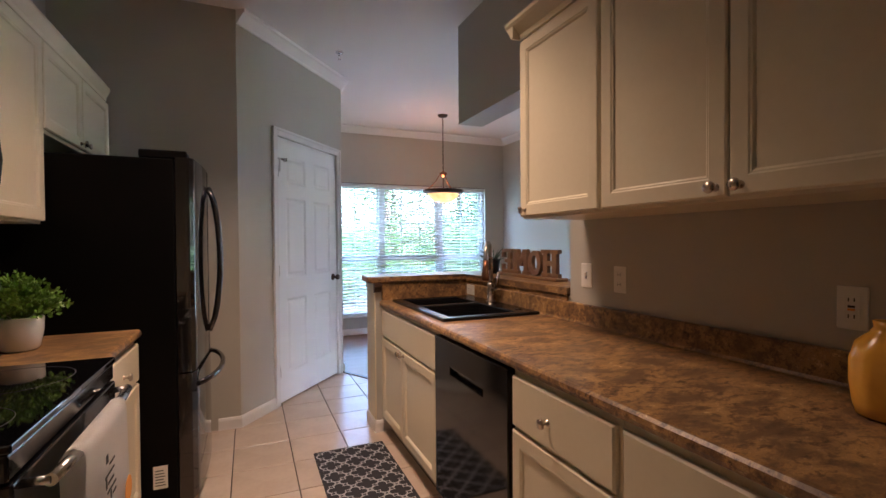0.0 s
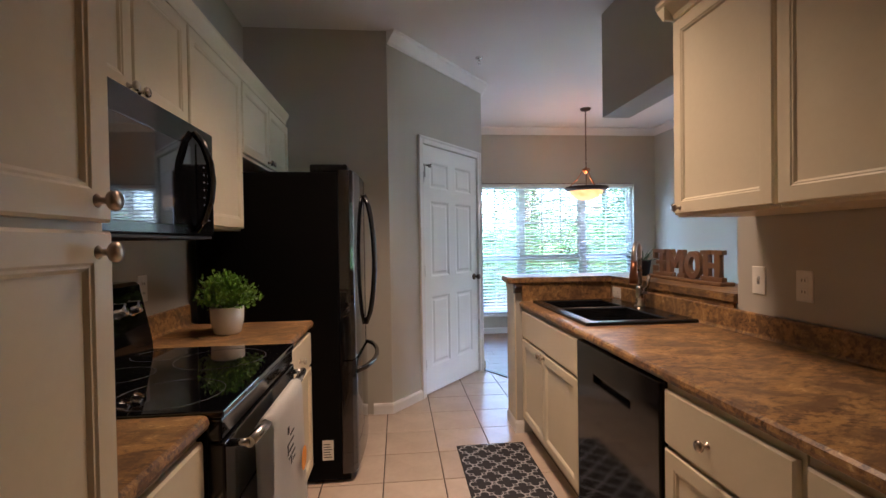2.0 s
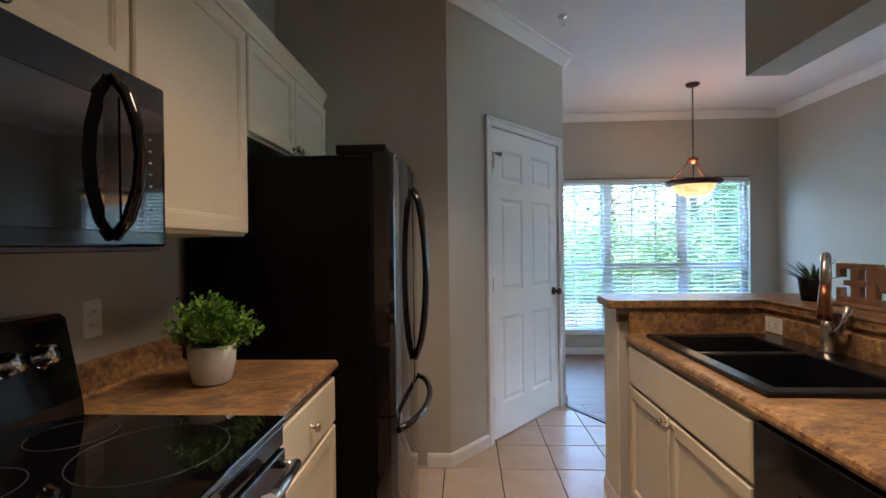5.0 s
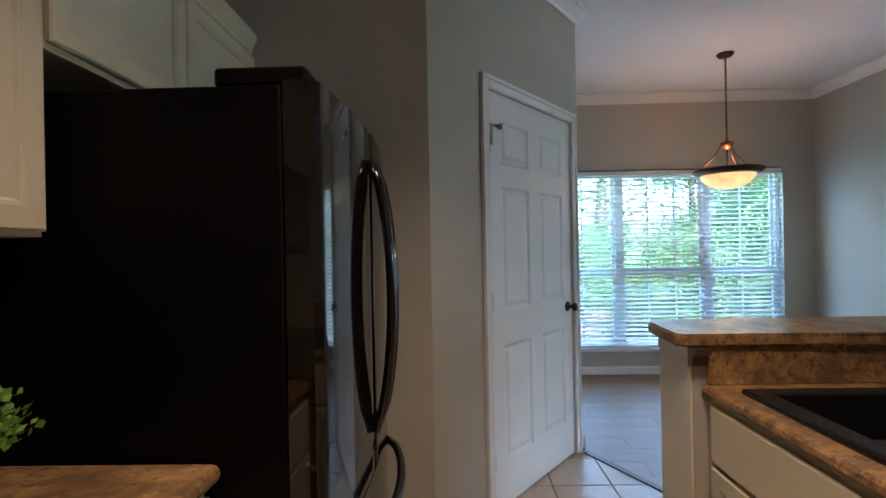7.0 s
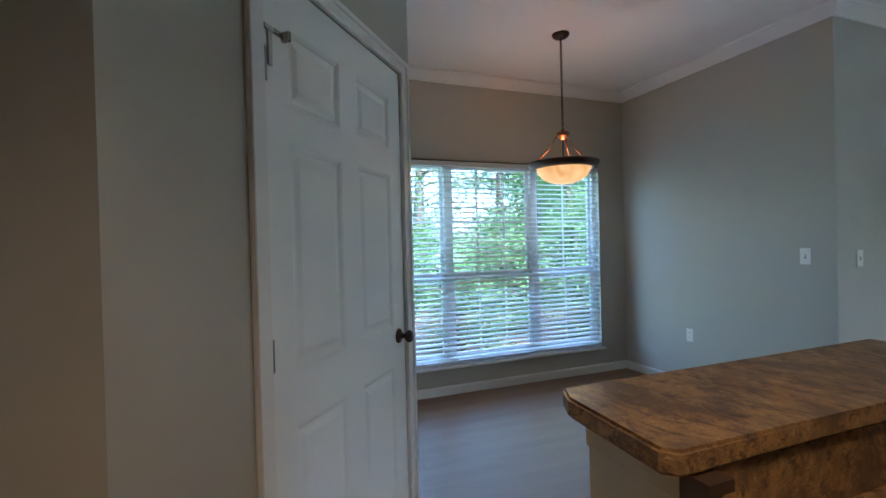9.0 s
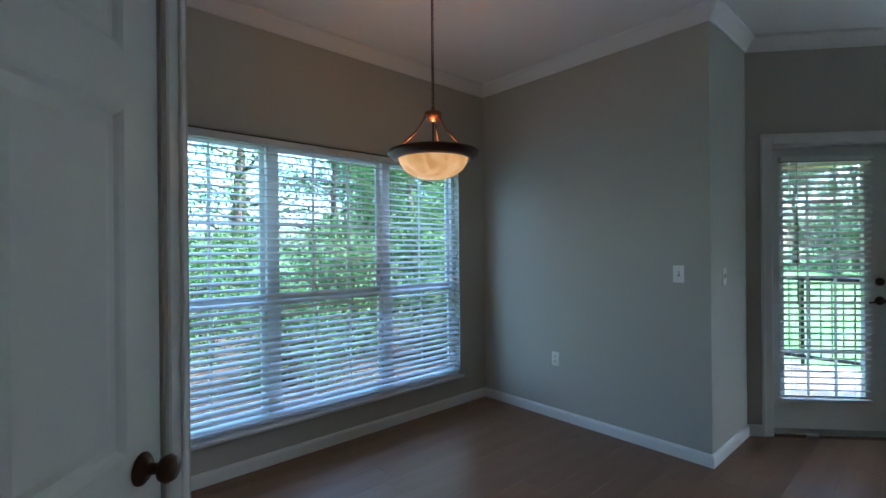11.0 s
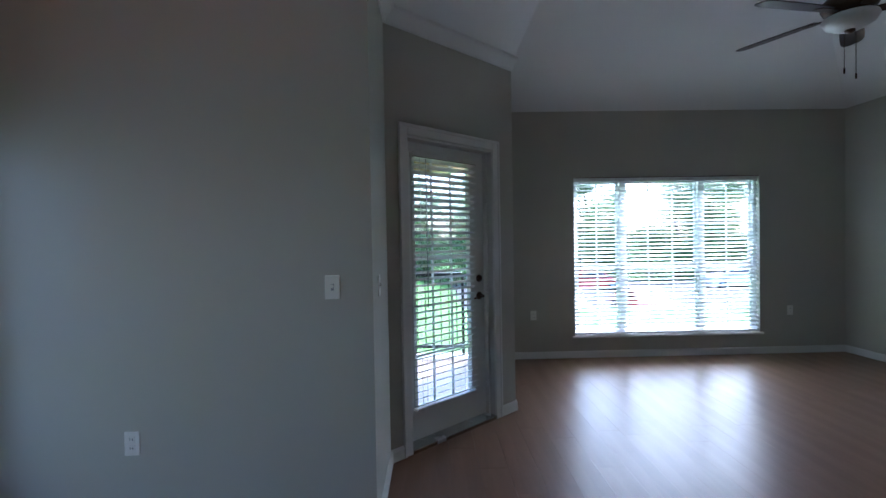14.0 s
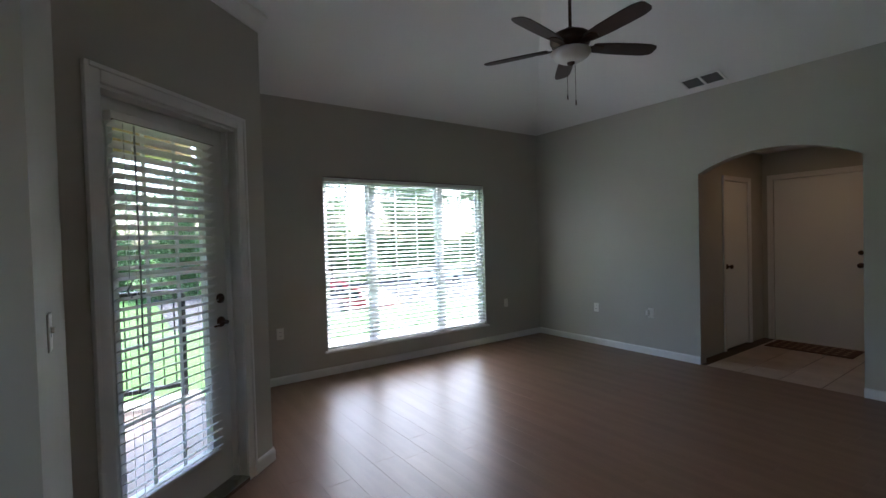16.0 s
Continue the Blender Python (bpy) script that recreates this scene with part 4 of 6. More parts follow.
bmesh.ops.delete(sb, geom=[sb.faces[-1]], context="FACES_ONLY")
bmesh.ops.remove_doubles(sb, verts=sb.verts[:], dist=1e-4)
part("basin", sb, COMPOSITE, sink)
for y in (sl * 0.29, sl * 0.78):
    part("drain", lathe([(0.0, -0.186), (0.03, -0.186), (0.042, -0.188), (0.042, -0.192)], 20, m=Matrix.Translation((0.2, y, 0))), STEEL, sink, "steel drain ring")
part("hole_cover", lathe([(0, 0.020), (0.018, 0.019), (0.021, 0.016)], 16, m=Matrix.Translation((sw - 0.05, 0.12, 0))), COMPOSITE, sink)
FA = Vector((SX1 - 0.026, 3.68, 0.9185))
faucet = thing("kitchen_faucet", "brushed bronze pull-down kitchen faucet", "faucet", Matrix.Translation(FA))
part("base", lathe([(0, 0), (0.030, 0), (0.030, 0.006), (0.024, 0.012), (0.022, 0.10), (0.018, 0.115), (0.014, 0.12)], 20), NICKEL, faucet)
pts = [(0, 0, 0.11), (0, 0, 0.25)] + [(-0.048 + 0.048 * math.cos(a), -0.058 + 0.058 * math.cos(a), 0.29 + 0.080 * math.sin(a)) for a in [math.pi * k / 14 for k in range(0, 15)]] + [(-0.098, -0.118, 0.262)]
part("spout", tube(pts, 0.0145, 14), NICKEL, faucet)
part("spray_head", tube([(-0.097, -0.117, 0.268), (-0.100, -0.120, 0.225), (-0.104, -0.125, 0.170), (-0.105, -0.127, 0.145)], [0.016, 0.019, 0.0245, 0.023], 16), COPPER, faucet, "bronze spray head")
part("handle", tube([(0.0, -0.02, 0.075), (0.006, -0.045, 0.085), (0.012, -0.062, 0.12), (0.02, -0.07, 0.185)], [0.014, 0.013, 0.009, 0.011], 12), NICKEL, faucet, "single lever handle")

# dishwasher
dwm = axes((FX, 3.155, 0), RIGHT, UP)
dish = thing("dishwasher", "black built-in dishwasher with a pocket handle", "dishwasher", dwm)
part("body", box(0.004, 0.666, 0.10, 0.855, -0.56, 0.0), BLACK, dish)
db = bmesh.new()
us, vs = [0.004, 0.17, 0.49, 0.666], [0.105, 0.700, 0.742, 0.852]
for i in range(3):
    for j in range(3):
        if (i, j) == (1, 1):
            rings_panel(db, us[1], us[2], vs[1], vs[2], [(0, 0.026), (0.004, 0.024), (0.008, 0.004)])
        else:
            db.faces.new([db.verts.new(c) for c in ((us[i], vs[j], 0.026), (us[i + 1], vs[j], 0.026), (us[i + 1], vs[j + 1], 0.026), (us[i], vs[j + 1], 0.026))])
rings_panel(db, 0.004, 0.666, 0.105, 0.852, [(0, 0.026), (-0.002, 0.022), (-0.002, 0.001)])
bmesh.ops.remove_doubles(db, verts=db.verts[:], dist=1e-5)
part("door", db, BLACK, dish, "glossy black door with a recessed pull")
part("toe_panel", box(0.004, 0.666, 0.012, 0.098, -0.06, -0.045), BLACKTEX, dish)

# range
RM = axes((0.112, 2.268, 0), LEFT, UP)
rng_ = thing("electric_range", "black glass-top electric range with a back control panel", "stove", RM)
RW = 0.760
RD = 0.112 - KX0
part("body", bx(bmesh.new(), 0.002, RW - 0.002, 0.04, 0.888, -RD + 0.03, -0.02, 0.003), BLACKTEX, rng_)
ct = bx(bmesh.new(), 0.0, RW, 0.889, 0.908, -RD + 0.03, 0.022, 0.004, 2)
part("cooktop", ct, BGLASS, rng_, "black ceramic glass cooktop")
for u, w_, r_ in ((0.16, -0.172, 0.134), (0.548, -0.185, 0.150), (0.135, -0.40, 0.080), (0.63, -0.437, 0.090), (0.371, -0.425, 0.096)):
    ring = lathe([(r_ - 0.0008, 0), (r_ - 0.0008, 0.0005), (r_ + 0.0008, 0.0005), (r_ + 0.0008, 0)], 48, m=Matrix.Translation((u, 0.9081, w_)) @ Matrix.Rotation(radians(-90), 4, "X"))
    part("burner_ring", ring, RINGM, rng_, "thin grey burner ring")
part("front_trim", bx(bmesh.new(), 0.0, RW, 0.832, 0.888, -0.02, 0.016, 0.006, 2), BLACK, rng_)
od = bx(bmesh.new(), 0.004, RW - 0.004, 0.21, 0.827, -0.02, 0.022, 0.006, 2)
odoor = part("oven_door", od, BLACK, rng_)
part("oven_window", bx(bmesh.new(), 0.10, RW - 0.10, 0.33, 0.64, 0.022, 0.025, 0.002), BGLASS, odoor)
part("drawer", bx(bmesh.new(), 0.004, RW - 0.004, 0.05, 0.20, -0.02, 0.02, 0.006, 2), BLACK, rng_)
hv, hz = 0.806, 0.066
hbm = tube([(0.05, hv, hz), (0.15, hv, hz + 0.008), (RW / 2, hv, hz + 0.012), (RW - 0.15, hv, hz + 0.008), (RW - 0.05, hv, hz)], 0.014, 14)
for u in (0.055, RW - 0.055):
    tube([(u, hv, 0.020), (u, hv, hz)], 0.010, 10, hbm)
part("oven_handle", hbm, STEEL, odoor, "stainless bar handle")
vb_ = bmesh.new()
for i in range(9):
    bx(vb_, 0.006, 0.012, 0.70 - 0.012 * i, 0.706 - 0.012 * i, 0.0165, 0.018)
part("vent_slots", vb_, SLOT, rng_)
bp_ = prism([(-RD + 0.005, 0.905), (-RD + 0.140, 0.905), (-RD + 0.135, 0.955), (-RD + 0.092, 1.163), (-RD + 0.075, 1.176), (-RD + 0.005, 1.176)], 0, RW)
back = part("backguard", bp_, BLACK, rng_, "", axes((0, 0, 0), (0, 0, 1), (0, 1, 0)) @ Matrix.Rotation(0, 4, "X"))
back.matrix_basis = Matrix(((0, 0, 1, 0), (0, 1, 0, 0), (1, 0, 0, 0), (0, 0, 0, 1)))
FP = Matrix(((1, 0, 0, 0), (0, 0.9777, 0.2102, 0.955), (0, -0.2102, 0.9777, -RD + 0.1355), (0, 0, 0, 1)))
part("control_glass", bx(bmesh.new(), 0.05, 0.515, 0.05, 0.200, 0, 0.003, 0.002), BLACK, rng_, "black glass touch panel", FP)
for u in (0.585, 0.675):
    kb = lathe([(0, 0.034), (0.020, 0.034), (0.024, 0.028), (0.027, 0.004), (0.031, 0.0)], 24, m=FP @ Matrix.Translation((u, 0.130, 0.001)))
    part("control_knob", kb, CHROME, rng_, "chrome and black burner knob")
mk = bmesh.new()
for i in range(4):
    for j in range(4):
        bx(mk, 0.398 + 0.016 * i, 0.403 + 0.016 * i, 0.095 + 0.022 * j, 0.099 + 0.022 * j, 0.003, 0.0036)
for i in range(5):
    for j in range(5):
        if (i + 2 * j) % 5 != 3:
            w_ = 0.010 + 0.004 * ((i * 3 + j) % 3)
            bx(mk, 0.175 + 0.027 * i, 0.175 + 0.027 * i + w_, 0.060 + 0.024 * j, 0.0635 + 0.024 * j, 0.003, 0.0036)
for i in range(6):
    bx(mk, 0.315 + 0.026 * i, 0.327 + 0.026 * i, 0.070, 0.0735, 0.003, 0.0036)
for j in range(3):
    u, v = 0.470, 0.090 + 0.035 * j
    for q in ((u, u + 0.022, v, v + 0.002), (u, u + 0.022, v + 0.020, v + 0.022), (u, u + 0.002, v, v + 0.022), (u + 0.020, u + 0.022, v, v + 0.022), (u + 0.008, u + 0.014, v + 0.007, v + 0.015)):
        bx(mk, *q, 0.003, 0.0036)
bx(mk, 0.502, 0.504, 0.075, 0.195, 0.003, 0.0036)
bx(mk, 0.522, 0.540, 0.150, 0.153, 0.003, 0.0036)
tagged(part("key_print", mk, WHITEMARK, rng_, "", FP), "grey key markings", kind="stuff")
part("lower_strip", bx(bmesh.new(), 0.05, 0.46, 0.004, 0.046, 0.0005, 0.0026, 0.001), SLATE, rng_, "dark brushed strip under the keys", FP)
part("badge", bx(bmesh.new(), 0.335, 0.405, 0.018, 0.030, 0.003, 0.0042, 0.001), CORD, rng_, "small pale maker's badge", FP)


def text_mesh(name, body, size, depth, material, parent, m, label=""):
    cu = bpy.data.curves.new(name, "FONT")
    cu.body, cu.size, cu.extrude, cu.align_x, cu.align_y = body, size, depth, "CENTER", "CENTER"
    tmp = bpy.data.objects.new(name + "_text", cu)
    me = bpy.data.meshes.new_from_object(tmp)
    bpy.data.objects.remove(tmp)
    me.materials.append(material)
    ob = new(name, me)
    ob.parent = parent
    ob.matrix_basis = m
    return tagged(ob, label)


text_mesh("clock_digits", "10:46", 0.019, 0.0004, BLUE, rng_, FP @ Matrix.Translation((0.345, 0.135, 0.0036)), "blue clock digits")

# towel over the oven handle
tb = bmesh.new()
cols, path = 9, []
for v, n in [(v_ + 0.028, n_) for v_, n_ in [(0.390, 0.054), (0.510, 0.051), (0.630, 0.049), (0.730, 0.048), (0.775, 0.049), (0.796, 0.062), (0.800, 0.078), (0.790, 0.094), (0.765, 0.0995), (0.690, 0.101), (0.570, 0.102), (0.450, 0.105), (0.330, 0.108)]]:
    path.append((v, n))
grid = []
for k, (v, n) in enumerate(path):
    row = []
    for i in range(cols):
        s = i / (cols - 1)
        fold = 0.006 * math.sin(s * 9 + 0.4 * k) * (1 if k > 7 else 0.4) * min(1, abs(0.824 - v) * 8)
        row.append(tb.verts.new((0.150 + 0.385 * s + 0.004 * math.sin(k), v, n + fold)))
    grid.append(row)
for a_, b_ in zip(grid, grid[1:]):
    for i in range(cols - 1):
        f = tb.faces.new((a_[i], a_[i + 1], b_[i + 1], b_[i]))
        f.smooth = True
bmesh.ops.solidify(tb, geom=tb.faces[:], thickness=0.003)
towel = thing("dish_towel", "white printed cotton dish towel over the oven handle", "towel", RM)
part("cloth", tb, COTTON, towel)
pm = bmesh.new()
for k, (u0, u1, v_, h_) in enumerate(((0.255, 0.275, 0.735, 0.022), (0.285, 0.335, 0.722, 0.006), (0.245, 0.330, 0.700, 0.006), (0.250, 0.262, 0.672, 0.026), (0.270, 0.325, 0.676, 0.007), (0.262, 0.345, 0.655, 0.006), (0.29, 0.302, 0.63, 0.022), (0.312, 0.345, 0.634, 0.006))):
    bx(pm, u0, u1, v_, v_ + h_, 0.1125, 0.1133)
part("print", pm, INK, towel, "black lettering bars")
part("sun_print", prism(arc(0.475, 0.565, 0.040, 0, 340, 18), 0.1135, 0.1143), ORANGE, towel, "orange printed shape")

# microwave
MM = axes((-0.153, 2.236, 1.337), LEFT, UP)
mw = thing("microwave", "black over-the-range microwave with a curved handle", "microwave", MM)
MWW, MH, MD = 0.756, 0.412, -0.153 - KX0 - 0.004
part("body", bx(bmesh.new(), 0, MWW, 0, MH, -MD, -0.03, 0.003), BLACKTEX, mw)
dm = bx(bmesh.new(), 0, MWW - 0.0, 0.012, MH - 0.004, -0.029, 0.0, 0.006, 2)
mdoor = part("door", dm, BLACK, mw, "glossy black door frame")
part("door_glass", bx(bmesh.new(), 0.05, 0.555, 0.045, MH - 0.085, 0.0, 0.003, 0.002), BGLASS, mdoor)
part("control_strip", bx(bmesh.new(), 0.60, MWW - 0.012, 0.045, MH - 0.07, 0.0, 0.0028, 0.002), BGLASS, mw)
mk = bmesh.new()
for j in range(8):
    for i in range(2):
        bx(mk, 0.655 + 0.035 * i, 0.665 + 0.035 * i, 0.07 + 0.028 * j, 0.075 + 0.028 * j, 0.0029, 0.0034)
tagged(part("key_print", mk, WHITEMARK, mw), "grey key markings", kind="stuff")
hb = tube([(0.578, 0.03, 0.004), (0.580, 0.07, 0.034), (0.582, 0.14, 0.056), (0.583, 0.205, 0.062), (0.582, 0.27, 0.056), (0.580, 0.34, 0.034), (0.578, 0.378, 0.004)], [0.012, 0.013, 0.013, 0.013, 0.013, 0.013, 0.012], 14)
part("handle", hb, SLATE, mdoor, "curved dark steel handle")
part("vent_grille", bx(bmesh.new(), 0.02, MWW - 0.02, 0.002, 0.011, -0.2, -0.004), SLOT, mw)

# refrigerator
FM = axes((0.317, 3.642, 0), LEFT, UP)
fr = thing("refrigerator", "black french-door refrigerator with curved handles and a bottom freezer", "refrigerator", FM)
FW, FD = 0.905, 0.317 - KX0 - 0.05
part("cabinet_body", bx(bmesh.new(), 0.0, FW, 0.02, 1.705, -FD, -0.075, 0.004), BLACKTEX, fr)


def bowed(u0, u1, v0, v1, n0, crown, seg=20):
    """A door leaf whose face bows outwards across the whole refrigerator."""
    bm = bmesh.new()
    lo, hi = [], []
    for k in range(seg + 1):
        u = u0 + (u1 - u0) * k / seg
        s = (u - FW / 2) / (FW / 2)
        n = crown * (1 - s * s)
        edge = 0.012 if k in (0, seg) else 0.0
        for row, v in ((lo, v0), (hi, v1)):
            row.append((bm.verts.new((u, v, n0)), bm.verts.new((u, v, 0.0 + n - edge))))
    for k in range(seg):
        a, b, c, d = lo[k], lo[k + 1], hi[k], hi[k + 1]
        for q in ((a[0], c[0], d[0], b[0]), (a[0], b[0], b[1], a[1]), (c[0], c[1], d[1], d[0])):
            bm.faces.new(q)
    face = [(bm.verts.new(a[1].co), bm.verts.new(c[1].co)) for a, c in zip(lo, hi)]
    for k, (a, b) in enumerate(zip(face, face[1:])):
        bm.faces.new((a[0], b[0], b[1], a[1])).smooth = 0 < k < seg - 1
    bm.faces.new((lo[0][0], lo[0][1], hi[0][1], hi[0][0]))
    bm.faces.new((lo[-1][0], hi[-1][0], hi[-1][1], lo[-1][1]))
    return bm


def fhandle(u, v0, v1, n, bend, vertical=True):
    pts = []
    for k in range(13):
        s = k / 12
        o = n + bend * math.sin(math.pi * s) ** 0.6
        pts.append((u, v0 + (v1 - v0) * s, o) if vertical else (v0 + (v1 - v0) * s, u, o))
    return tube(pts, 0.0150, 12)


d1 = part("door", bowed(0.002, FW / 2 - 0.002, 0.675, 1.715, -0.07, 0.032), SLATE, fr)
part("handle", fhandle(FW / 2 - 0.035, 0.80, 1.62, 0.038, 0.058), SLATE, d1, "long curved handle")
d2 = part("door", bowed(FW / 2 + 0.002, FW - 0.002, 0.675, 1.715, -0.07, 0.032), SLATE, fr)
part("handle", fhandle(FW / 2 + 0.035, 0.80, 1.62, 0.038, 0.058), SLATE, d2, "long curved handle")
d3 = part("freezer_drawer", bowed(0.002, FW - 0.002, 0.05, 0.668, -0.07, 0.032), SLATE, fr)
part("handle", fhandle(0.60, 0.06, FW - 0.06, 0.008, 0.095, False), SLATE, d3, "wide curved handle")
for u in (0.0, FW - 0.10):
    part("hinge_cover", bx(bmesh.new(), u + 0.004, u + 0.096, 1.7055, 1.746, -0.22, -0.02, 0.006), BLACKTEX, fr)
part("toe_grille", box(0.01, FW - 0.01, 0.015, 0.048, -0.1, -0.03), BLACKTEX, fr)
lbl = bx(bmesh.new(), -0.0012, -0.0002, 0.13, 0.24, -0.18, -0.12)
part("rating_label", lbl, PLATE, fr, "white printed rating label")
lk = bmesh.new()
for j in range(6):
    bx(lk, -0.0018, -0.0012, 0.145 + 0.014 * j, 0.149 + 0.014 * j, -0.172, -0.13 - 0.004 * (j % 3))
part("label_print", lk, INK, fr)

# wall plates


def plate(m, kind, label):
    root = thing("wall_outlet" if kind != "switch" else "light_switch", label, "outlet" if kind != "switch" else "switch", m)
    part("plate", bx(bmesh.new(), -0.036, 0.036, -0.058, 0.058, 0, 0.006, 0.003), PLATE, root)
    if kind == "switch":
        part("toggle", bx(bmesh.new(), -0.005, 0.005, -0.004, 0.014, 0.006, 0.016, 0.002), PLATE, root)
        part("toggle_slot", bx(bmesh.new(), -0.007, 0.007, -0.016, 0.016, 0.006, 0.0066), WHITEMARK, root)
    elif kind == "gfci":
        part("face", bx(bmesh.new(), -0.018, 0.018, -0.036, 0.036, 0.006, 0.009, 0.001), PLATE, root)
        for v in (-0.022, 0.022):
            s = bx(bmesh.new(), -0.008, -0.005, v - 0.005, v + 0.005, 0.009, 0.0094)
            bx(s, 0.005, 0.008, v - 0.005, v + 0.005, 0.009, 0.0094)
            part("slots", s, SLOT, root)
        part("test_button", bx(bmesh.new(), -0.008, 0.008, 0.001, 0.007, 0.009, 0.0105), SLOT, root)
        part("reset_button", bx(bmesh.new(), -0.008, 0.008, -0.007, -0.001, 0.009, 0.0105), ORANGE, root)
    elif kind == "duplex":
        for v in (-0.021, 0.021):
            f = part("face", bx(bmesh.new(), -0.016, 0.016, v - 0.014, v + 0.014, 0.006, 0.0085, 0.002), PLATE, root)
            s = bx(bmesh.new(), -0.0075, -0.005, v - 0.004, v + 0.006, 0.0085, 0.009)
            bx(s, 0.005, 0.0075, v - 0.004, v + 0.006, 0.0085, 0.009)
            part("slots", s, SLOT, f)
    else:
        part("jack", bx(bmesh.new(), -0.008, 0.008, -0.008, 0.008, 0.006, 0.010, 0.001), PLATE, root)
    return root


KR = lambda y, z: axes((KX1, y, z), RIGHT, UP)
plate(KR(2.855, 1.135), "switch", "ivory toggle light switch on the kitchen wall")
plate(KR(2.642, 1.130), "duplex", "ivory duplex outlet on the kitchen wall")
plate(KR(1.812, 1.115), "gfci", "ivory safety outlet above the counter")
plate(axes((KX0, 3.22, 1.13), LEFT, UP), "duplex", "ivory duplex outlet behind the range")
plate(axes((KX1 - 0.021, 4.05, 0.957), RIGHT, UP) @ Matrix.Rotation(radians(90), 4, "Z"), "duplex", "ivory outlet on the bar facing")

# rug with a lattice, in front of the sink
RGX0, RGX1, RGY0, RGY1 = 0.918, 1.352, 3.18, 4.0
rug = thing("kitchen_rug", "charcoal runner rug with a pale trellis pattern", "rug", Matrix.Translation((RGX0, RGY0, 0)))
part("woven_base", bx(bmesh.new(), 0, RGX1 - RGX0, 0, RGY1 - RGY0, 0.0005, 0.007, 0.002), RUGD, rug)
qb = bmesh.new()
px, py = (RGX1 - RGX0) / 3, 0.1367


def quatre(cx, cy):
    """Outline of one trellis cell, as a closed band."""
    pts = []
    for q in range(4):
        a0 = q * 90
        for k in range(9):
            a = radians(a0 - 112 + 224 * k / 8)
            c = (math.cos(radians(a0)), math.sin(radians(a0)))
            pts.append((cx + px * (0.26 * c[0] + 0.20 * math.cos(a)), cy + py * (0.26 * c[1] + 0.20 * math.sin(a))))
    return pts


for row in range(13):
    for col in range(4):
        cx = col * px + (px / 2 if row % 2 else 0)
        cy = row * py / 2
        loop = quatre(cx, cy)
        inner = [(x - 0.009 * (x - cx) / math.hypot(x - cx, y - cy), y - 0.009 * (y - cy) / math.hypot(x - cx, y - cy)) for x, y in loop]
        n = len(loop)
        for i in range(n):
            q = [loop[i], loop[(i + 1) % n], inner[(i + 1) % n], inner[i]]
            if all(0.004 < x < RGX1 - RGX0 - 0.004 and 0.004 < y < RGY1 - RGY0 - 0.004 for x, y in q):
                qb.faces.new([qb.verts.new((x, y, 0.0078)) for x, y in q])
tagged(part("trellis", qb, RUGL, rug), "pale grey trellis lines", kind="stuff")

# plant in a white pot, beside the range
PC = Vector((-0.235, 3.335, 0.9017))
pot = thing("potted_plant", "small green boxwood plant in a white ceramic pot", "plant", Matrix.Translation(PC) @ Matrix.Scale(1.09, 4))
part("pot", lathe([(0, 0.0), (0.048, 0.0), (0.056, 0.008), (0.066, 0.06), (0.068, 0.112), (0.064, 0.116), (0.060, 0.112), (0.058, 0.09), (0, 0.09)], 32), PORC, pot)
part("soil", lathe([(0, 0.098), (0.03, 0.096), (0.0575, 0.093)], 20), SOIL, pot)


def leaf_mesh(name, centres, size, material, parent, rng, flat=0.5):
    """Many small pointed leaves, each of two faces, scattered at the centres."""
    vs, fs = [], []
    for c, d in centres:
        d = (d + Vector((rng.gauss(0, 0.5), rng.gauss(0, 0.5), rng.gauss(0, 0.5)))).normalized()
        side = d.orthogonal().normalized()
        side.rotate(Matrix.Rotation(rng.uniform(0, 6.28), 3, d))
        s = size * rng.uniform(0.7, 1.3)
        nrm = d.cross(side)
        b = len(vs)
        vs += [c, c + d * s * 0.5 + side * s * flat * 0.5 + nrm * s * 0.08, c + d * s + nrm * s * 0.02, c + d * s * 0.5 - side * s * flat * 0.5 + nrm * s * 0.08]
        fs += [(b, b + 1, b + 2, b + 3)]
    me = bpy.data.meshes.new(name)
    me.from_pydata([tuple(v) for v in vs], [], fs)
    me.materials.append(material)
    ob = new(name, me)
    ob.parent = parent
    return ob


rg = random.Random(4)
cs, stems = [], bmesh.new()
for k in range(80):
    a, e = rg.uniform(0, 6.283), rg.uniform(0.02, 1.45)
    d = Vector((math.cos(a) * math.cos(e), math.sin(a) * math.cos(e), math.sin(e)))
    L = rg.uniform(0.105, 0.138) * (1.0 if e < 0.9 else 0.95)
    o = Vector((0, 0, 0.125))
    tip = o + d * L
    tube([(0, 0, 0.09), tuple(o + d * L * 0.5), tuple(tip)], 0.0012, 4, stems)
    for j in range(34):
        s = rg.uniform(0.35, 1.0)
        cs.append((o + d * L * s + Vector((rg.gauss(0, 0.012), rg.gauss(0, 0.012), rg.gauss(0, 0.012))), (d + Vector((0, 0, 0.4))).normalized()))
part("stem", stems, LEAFY, pot)
leaf_mesh("foliage", cs, 0.0165, LEAFY, pot, rg, 0.75)

